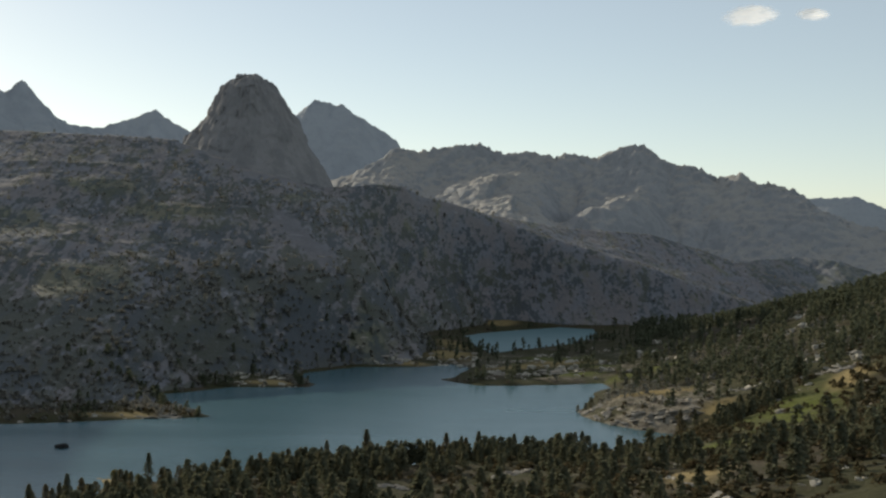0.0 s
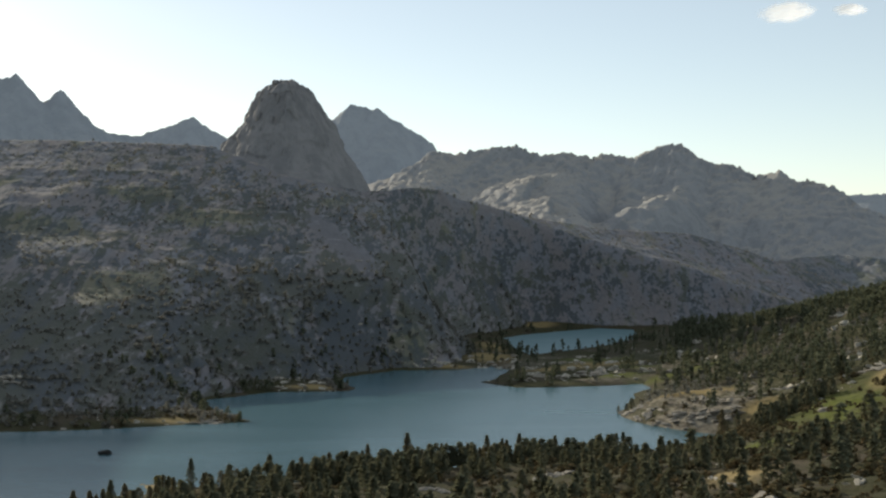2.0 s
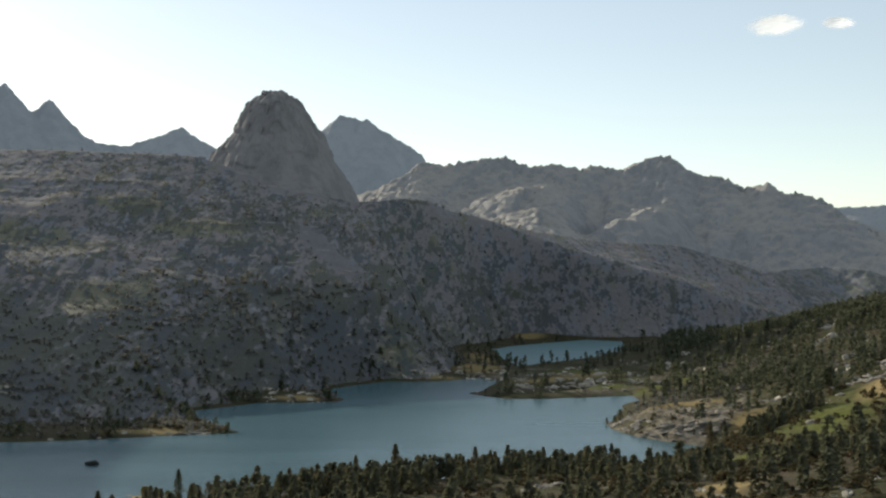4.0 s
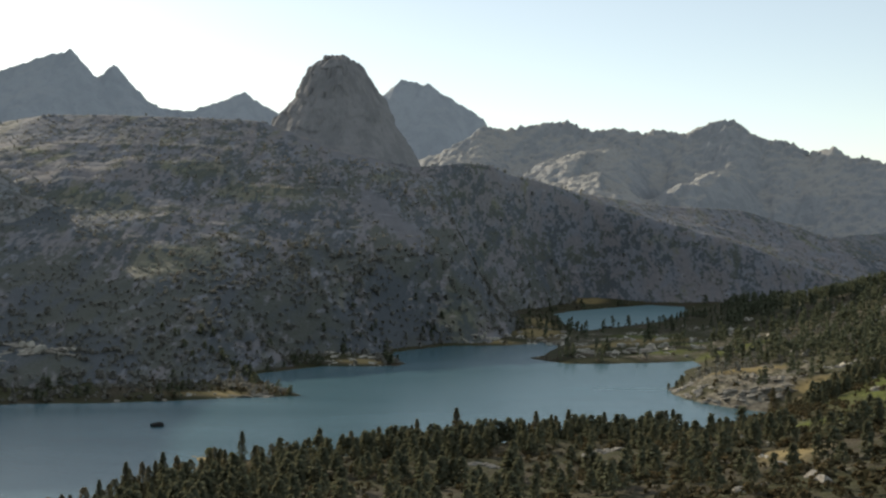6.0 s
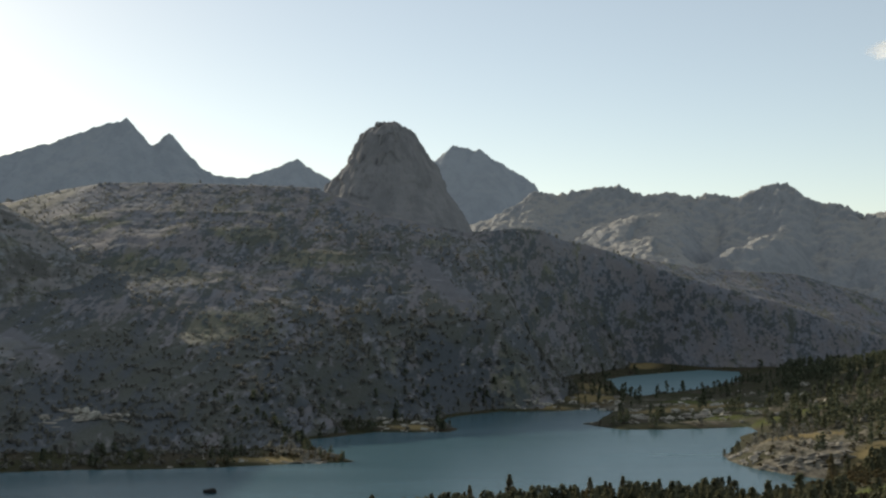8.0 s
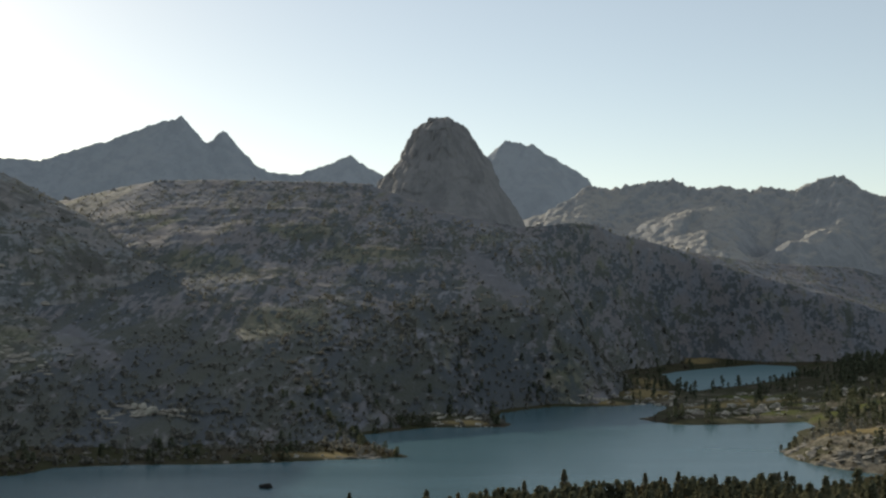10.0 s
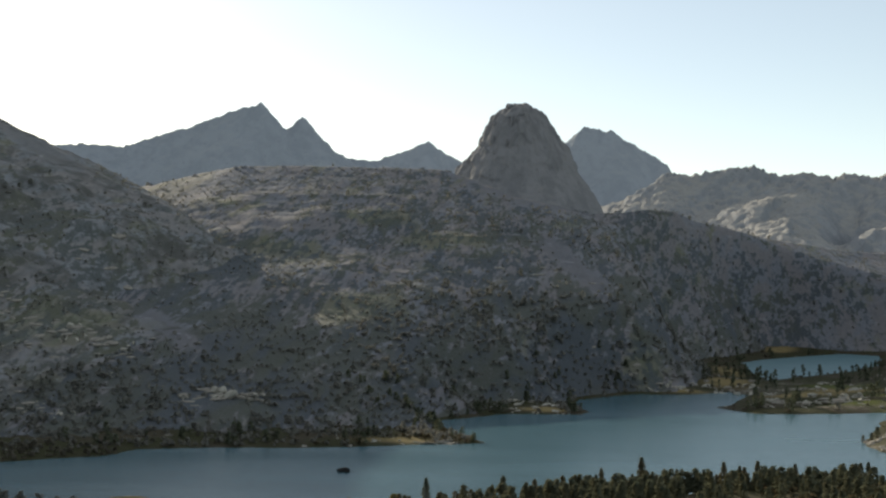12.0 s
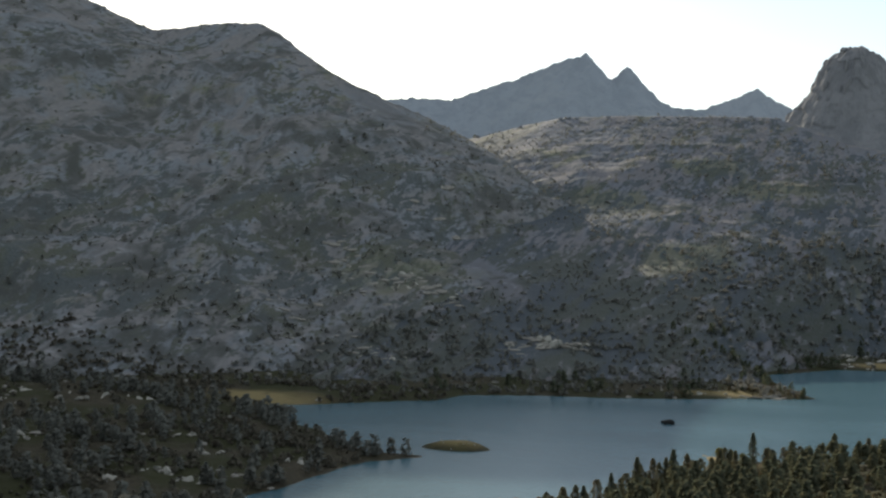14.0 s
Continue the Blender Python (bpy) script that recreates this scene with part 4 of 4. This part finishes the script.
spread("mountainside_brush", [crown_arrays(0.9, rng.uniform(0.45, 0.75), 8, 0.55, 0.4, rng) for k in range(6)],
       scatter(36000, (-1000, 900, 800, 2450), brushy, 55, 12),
       (1.1, 2.95), brush_hazed, "low brush and stunted pines over the mountainside", "shrubs", 64, 0.2)


gold_leaf = foliage("golden_leaves", (0.16, 0.15, 0.04), (0.26, 0.215, 0.06), False)


def willow(x, y, height, seed):
    """A rounded golden bush on short stems at the water's edge."""
    r = np.random.default_rng(seed)
    z = float(land(np.array([x]), np.array([y]))[0])
    bush = new("willow_bush")
    bm = bmesh.new()
    for k in range(6):
        a = r.uniform(0, 6.28)
        foot = [bm.verts.new((0.12 * math.cos(q), 0.12 * math.sin(q), -0.4)) for q in (a, a + 2.1, a + 4.2)]
        tip = bm.verts.new((0.25 * height * math.cos(a), 0.25 * height * math.sin(a), height * 0.7))
        for i in range(3):
            bm.faces.new((foot[i], foot[(i + 1) % 3], tip))
    part("stems", bm, bark, bush)
    co, tri = crown_arrays(height, height * 0.62, 700, 0.09 * height, 0.3, r)
    me = mesh_arrays("crown", co, tri, False)
    me.materials.append(gold_leaf)
    crown = new("crown", me)
    crown.parent = bush
    bush.matrix_basis = pose(x, y, z - 0.1)
    return tagged(bush, "golden-green willow bush at the water's edge", "bush", "willows by the near shore")


for x, y, h, k in ((-111, 694, 5.0, 1), (-105, 691, 4.2, 2), (-99, 688, 3.6, 3)):
    willow(x, y, h, 740 + k)


# ---------------------------------------------------------------- clouds
def cloud_material():
    """Sunlit vapour, thinning to nothing at its ragged edge."""
    n = Nodes("cloud_vapour", 1.0, 0.0)
    thin = n.node("ShaderNodeBsdfTranslucent")
    thin.inputs["Color"].default_value = (0.86, 0.9, 0.97, 1)
    clear = n.node("ShaderNodeBsdfTransparent")
    lit = n.node("ShaderNodeMixShader", Fac=0.75)
    n.t.links.new(n.b.outputs[0], lit.inputs[1])
    n.t.links.new(thin.outputs[0], lit.inputs[2])
    ragged = n.math("ADD", n.math("MULTIPLY", n.noise(0.55, 5, 0.65), 1.1), n.math("MULTIPLY", n.mask("body"), 1.0))
    veil = n.node("ShaderNodeMixShader", Fac=n.math("MULTIPLY", n.step(ragged, 0.78, 1.32), 0.8))
    n.t.links.new(clear.outputs[0], veil.inputs[1])
    n.t.links.new(lit.outputs[0], veil.inputs[2])
    n.t.links.new(veil.outputs[0], n.t.nodes["Material Output"].inputs["Surface"])
    return n.done((0.86, 0.9, 0.97))


cloud_vapour = cloud_material()


def cloud(x, y, z, size, tilt, seed, label):
    """A small fair-weather cloud: a lumpy bank of vapour."""
    u, v = np.linspace(-1.15, 1.15, 50), np.linspace(-1.15, 1.15, 30)
    gu, gv = np.meshgrid(u, v)
    body = 1 - np.hypot(gu, gv) ** 1.5
    bulge = 0.3 * np.maximum(body, 0) + 0.06 * fbm(gu, gv, 0.5, 3, seed)
    me = grid_mesh("cloud", u, v, bulge, {"body": body})
    ob = thing("cloud", me, cloud_vapour, label, "cloud", "clouds")
    facing = Vector((-x, -y, -(z - 120))).to_track_quat("Z", "Y").to_matrix().to_4x4()
    ob.matrix_basis = Matrix.Translation((x, y, z)) @ facing @ Matrix.Rotation(tilt, 4, "Z") @ Matrix.Diagonal((*size, 40, 1))
    return ob


cloud(1270, 4317, 846, (112, 44), 0.10, 71, "small bright white fair-weather cloud, the longer one")
cloud(1454, 4259, 846, (66, 26), 0.0, 72, "small faint wisp of white cloud")


# ---------------------------------------------------------------- rocks in the lake
def lake_rock(x, y, z, size, seed, material, label):
    co, tri = unit_rock(seed, 0.42)
    me = mesh_arrays("lake_rock", co * size + (0, 0, 0.12 * size), tri, False)
    ob = thing("lake_rock", me, material, label, "rock", "rocks in the lake")
    ob.location = (x, y, z)
    return ob


# Lake rock's shaded side given as a near-black base colour.
def shaded_rock():
    n = Nodes("shaded_rock", 0.9, 0.15)
    g = n.noise(1.2, 5, 0.7)
    n.bump(g, 0.3, 0.8)
    return n.done(n.mix(g, (0.016, 0.016, 0.016), (0.045, 0.043, 0.04)))


rock_shade = shaded_rock()
lake_rock(-160, 807, -0.2, 6.5, 801, rock_shade, "low rock standing alone in the lake, its shade in a dark colour")
lake_rock(-67, 740, -0.1, 2.4, 803, boulder, "small pale rock just off the near shore")


# ---------------------------------------------------------------- slabs and outcrops on the slopes
def normal_at(x, y, step=6.0):
    x, y = np.array([x, x + step, x]), np.array([y, y, y + step])
    z = land(x, y)
    return Vector((-(z[1] - z[0]) / step, -(z[2] - z[0]) / step, 1)).normalized(), float(z[0])


slab_meshes = []
for k in range(6):
    co, tri = unit_rock(840 + k, 0.42)
    me = mesh_arrays("rock_slab", co, tri, False)
    me.materials.append(boulder)
    slab_meshes.append(me)


def slab_field(parent, spots, seed):
    """Single pale slabs bedded in a slope, round each spot of (x, y, spread, count, size)."""
    r = np.random.default_rng(seed)
    for x, y, far, count, size in spots:
        for k in range(count):
            px_, py_ = x + r.normal() * far, y + r.normal() * far * 0.7
            nrm, z = normal_at(px_, py_)
            ob = new("rock_slab", slab_meshes[int(r.integers(0, 6))])
            ob.parent = parent
            s = size * r.uniform(0.45, 1.2)
            lean = Vector((0, 0, 1)).lerp(nrm, 0.7).to_track_quat("Z", "Y").to_matrix().to_4x4()
            ob.matrix_basis = Matrix.Translation((px_, py_, z - 0.1 * s)) @ lean @ Matrix.Rotation(r.uniform(-0.5, 0.5), 4, "Z") @ Matrix.Diagonal((s * 1.7, s, s * 0.8, 1))


slab_field(left_mountain, [(-522, 1138, 16, 10, 4.2), (-476, 1108, 16, 10, 4.2), (-438, 1105, 14, 9, 4.2), (-478, 1064, 20, 8, 3.6), (-411, 1101, 14, 8, 4), (-479, 999, 16, 7, 3.6),
                           (-491, 1270, 18, 5, 5), (-762, 1470, 20, 6, 5)], 91)
slab_field(hillside, [(-427, 970, 22, 9, 4), (-318, 1012, 12, 6, 4.5), (-467, 1701, 18, 5, 5), (-68, 1165, 18, 8, 3.2), (52, 1345, 25, 8, 3), (-260, 1695, 20, 5, 4), (-170, 1500, 60, 8, 4)], 92)

hill_rng, hill_crags = np.random.default_rng(77), crag_meshes(895, granite_dome)
for brow, (ax, ay, az, _), (bx, by, bz, _) in [(hillside, *s) for s in zip(HILL[0][0], HILL[0][0][1:])] + [(left_mountain, *s) for s in zip(LEFT[0][0][2:], LEFT[0][0][3:-2])]:
    for k in range(int(math.hypot(bx - ax, by - ay) / 17)):   # broken blocks along the brow
        f, w = hill_rng.uniform(0, 1), hill_rng.uniform(1.6, 4.2)
        px_, py_ = ax + (bx - ax) * f, ay + (by - ay) * f - hill_rng.uniform(0, 22)
        z = float(land(np.array([px_]), np.array([py_]))[0])
        if px_ < 90:
            crag("brow_block", hill_crags, brow, (px_, py_, z), (w * 1.3, w, w * hill_rng.uniform(0.6, 1.1)), (0, hill_rng.uniform(-0.3, 0.3), hill_rng.uniform(0, 3)), hill_rng)


def outcrop(name, x, y, half, height, seed, label):
    """Bare jointed granite: slabs leaning on one another."""
    r = np.random.default_rng(seed)
    base = new(name)
    for k in range(14):
        u, v = r.uniform(-1, 1), r.uniform(-1, 1)
        px_, py_ = x + u * half[0] * 0.8, y + v * half[1] * 0.8
        z = float(land(np.array([px_]), np.array([py_]))[0])
        tall = height * (1.1 - 0.6 * math.hypot(u, v)) * r.uniform(0.5, 1.0)
        ob = new("rock_slab", slab_meshes[int(r.integers(0, 6))])
        ob.parent = base
        turn = Euler((r.uniform(-0.35, 0.35), r.uniform(-0.25, 0.25), r.uniform(-0.5, 0.5))).to_matrix().to_4x4()
        ob.matrix_basis = Matrix.Translation((px_, py_, z - 0.15 * tall)) @ turn @ Matrix.Diagonal((half[0] * r.uniform(0.22, 0.45), half[1] * r.uniform(0.3, 0.5), tall * 2.0, 1))
    return tagged(base, label, "rock outcrop", "granite outcrops")


def sunlit_material():
    n = Nodes("granite_sunlit", 0.85, 0.2)
    g, p = n.noise(0.8, 5, 0.7), n.noise(3.5, 4, 0.6)
    n.bump(g, 0.25, 0.7)
    # Sunlight put into the colour: paler than the boulders, for blocks in shade.
    c = n.mix(n.step(g, 0.35, 0.65), (0.34, 0.315, 0.265), (0.52, 0.485, 0.41))
    return n.done(n.mix(n.step(p, 0.52, 0.7), c, (0.21, 0.19, 0.155)))


granite_sunlit = sunlit_material()
sunlit_meshes = crag_meshes(880, granite_sunlit, (0.25, 0.6))


def pale_outcrop(x, y, half, height, count, seed, label):
    """A cluster of pale blocks, each a part, bedded in the ground."""
    r = np.random.default_rng(seed)
    base = new("rock_outcrop")
    ux, uy = y / math.hypot(x, y), -x / math.hypot(x, y)
    for k in range(count):
        u, v = r.uniform(-1, 1), r.uniform(-1, 1)
        px_, py_ = x + ux * u * half + uy * v * half, y + uy * u * half - ux * v * half
        z = float(land(np.array([px_]), np.array([py_]))[0])
        s = height * r.uniform(0.25, 1.0) ** 1.2
        crag("block", sunlit_meshes, base, (px_, py_, z + 0.1 * s), (s * r.uniform(0.8, 2.0), s * r.uniform(0.7, 1.2), s * r.uniform(0.45, 1.1)),
             (r.uniform(-0.4, 0.4), r.uniform(-0.4, 0.4), r.uniform(0, 3)), r)
    return tagged(base, label, "rock outcrop", "granite outcrops")


for k, (x, y, half, height, count) in enumerate(PALE_ROCKS):
    pale_outcrop(x, y, half, height, count, 1000 + k, "pale granite blocks bedded among the pines" if y > 480 else "small pale granite blocks on the brushy slope")
# These stand in the mountain's shade; the pale colour replaces sun on them.
FOOT_ROCKS = [
    (-294, 1026, 9, 6, 12, "bare granite hump above the lake shore, sunlit by its colour"),
    (-270, 1027, 11, 4.6, 12, "long pale granite ledge above the lake shore"),
    (-320, 1013, 5, 3, 6, "pale blocks beside rusty brush above the shore"),
    (-422, 970, 12, 2.2, 9, "pale ledge in the shaded brush"),
    (-392, 959, 8, 2.2, 7, "pale blocks in the shaded brush"),
    (-447, 1105, 14, 4.2, 14, "tan granite ledges on the mountain's foot"),
    (-404, 1109, 10, 3.6, 11, "small tan granite ledges on the mountain's foot"),
    (-470, 1056, 11, 1.8, 8, "thin pale slab band on the mountain's foot"),
    (-390, 1046, 5, 1.8, 5, "scattered pale blocks in brush"),
    (-561, 982, 9, 1.8, 6, "thin pale slabs on the mountain's foot"),
    (-539, 990, 9, 2, 6, "thin pale slabs on the mountain's foot"),
    (-481, 965, 8, 1.8, 5, "thin pale slabs on the mountain's foot"),
]
BANK_ROCKS = [
    (-158, 947, 13, 2, 12, "pale boulders on the low lake spit"),
    (-138, 940, 10, 1.5, 9, "pale boulders at the tip of the lake spit"),
    (-193, 944, 6, 1.4, 5, "few small pale boulders on the spit"),
    (-75, 1152, 12, 2.6, 9, "pale blocks on the far bank"),
    (-42, 1150, 11, 2.4, 9, "pale blocks on the far bank"),
    (70, 1345, 14, 1.8, 8, "small pale blocks on the far bank"),
    (120, 1195, 12, 2.2, 9, "pale shore blocks on the wooded neck"),
    (150, 1192, 10, 2, 7, "pale shore blocks on the wooded neck"),
    (213, 1205, 10, 2, 7, "pale shore blocks on the wooded neck"),
]
WOOD_ROCKS = [
    (-250, 681, 9, 1.0, 9, "pale stones on the low islet"),
    (-240, 684, 7, 0.8, 6, "small stones on the low islet"),
    (-549, 733, 9, 3.2, 6, "pale blocks in the shaded wood"),
    (-509, 730, 12, 3.2, 7, "pale ledge in the shaded wood"),
    (-480, 747, 9, 3.5, 7, "pale ledge in the shaded wood"),
    (-470, 768, 8, 3.2, 6, "small pale blocks by the golden grass"),
    (-388, 645, 6, 3.2, 6, "pale blocks between shaded pines"),
    (-352, 613, 7, 3.5, 7, "rusty and pale blocks between pines"),
    (-344, 548, 7, 3.5, 7, "pale ledge near the lake's end"),
    (-322, 541, 6, 3.5, 7, "tan granite blocks near the lake's end"),
    (-350, 523, 4, 3.2, 4, "pale blocks near the lake's end"),
    (-372, 527, 6, 3.2, 5, "pale blocks near the lake's end"),
    (-445, 589, 6, 3, 6, "tall pale blocks in the shaded wood"),
    (-303, 606, 5, 3.2, 6, "pinkish granite blocks on the wooded point"),
]
for k, (x, y, half, height, count, label) in enumerate(FOOT_ROCKS + BANK_ROCKS + WOOD_ROCKS):
    pale_outcrop(x, y, half, height, count, 1050 + k, label)
outcrop("rock_outcrop", -288, 1026, (26, 13), 3, 901, "low grey granite slope above the lake shore")
outcrop("rock_outcrop", 77, 612, (9, 6), 3.2, 902, "pale granite hump among the near pines")
outcrop("rock_outcrop", 112, 618, (8, 5), 2.6, 903, "low pale granite hump among the near pines")
outcrop("rock_outcrop", 24, 600, (8, 5), 2.4, 904, "small pale granite slab among the near pines")
outcrop("rock_outcrop", 190, 1225, (26, 12), 4, 905, "pale granite hump on the neck between the lakes")
outcrop("rock_outcrop", 150, 1225, (16, 9), 3, 906, "low pale granite hump on the neck between the lakes")
for k, (x, y, a, b_, h) in enumerate(((190, 905, 12, 8, 2.8), (205, 890, 12, 8, 2.8), (180, 935, 10, 10, 2.6), (222, 880, 10, 8, 2.4), (236, 905, 14, 10, 2.2), (176, 965, 9, 9, 2.2))):
    outcrop("rock_outcrop", x, y, (a, b_), h, 920 + k, "tan and grey granite slabs of the bare cape")
outcrop("rock_outcrop", -120, 945, (18, 7), 2.2, 907, "low pale granite ledge on the lake spit")
outcrop("rock_outcrop", 318, 850, (18, 12), 4, 908, "pale granite hump above the green meadow")
outcrop("rock_outcrop", 272, 905, (9, 7), 4.5, 909, "blocky pale granite outcrop at the wood's edge")
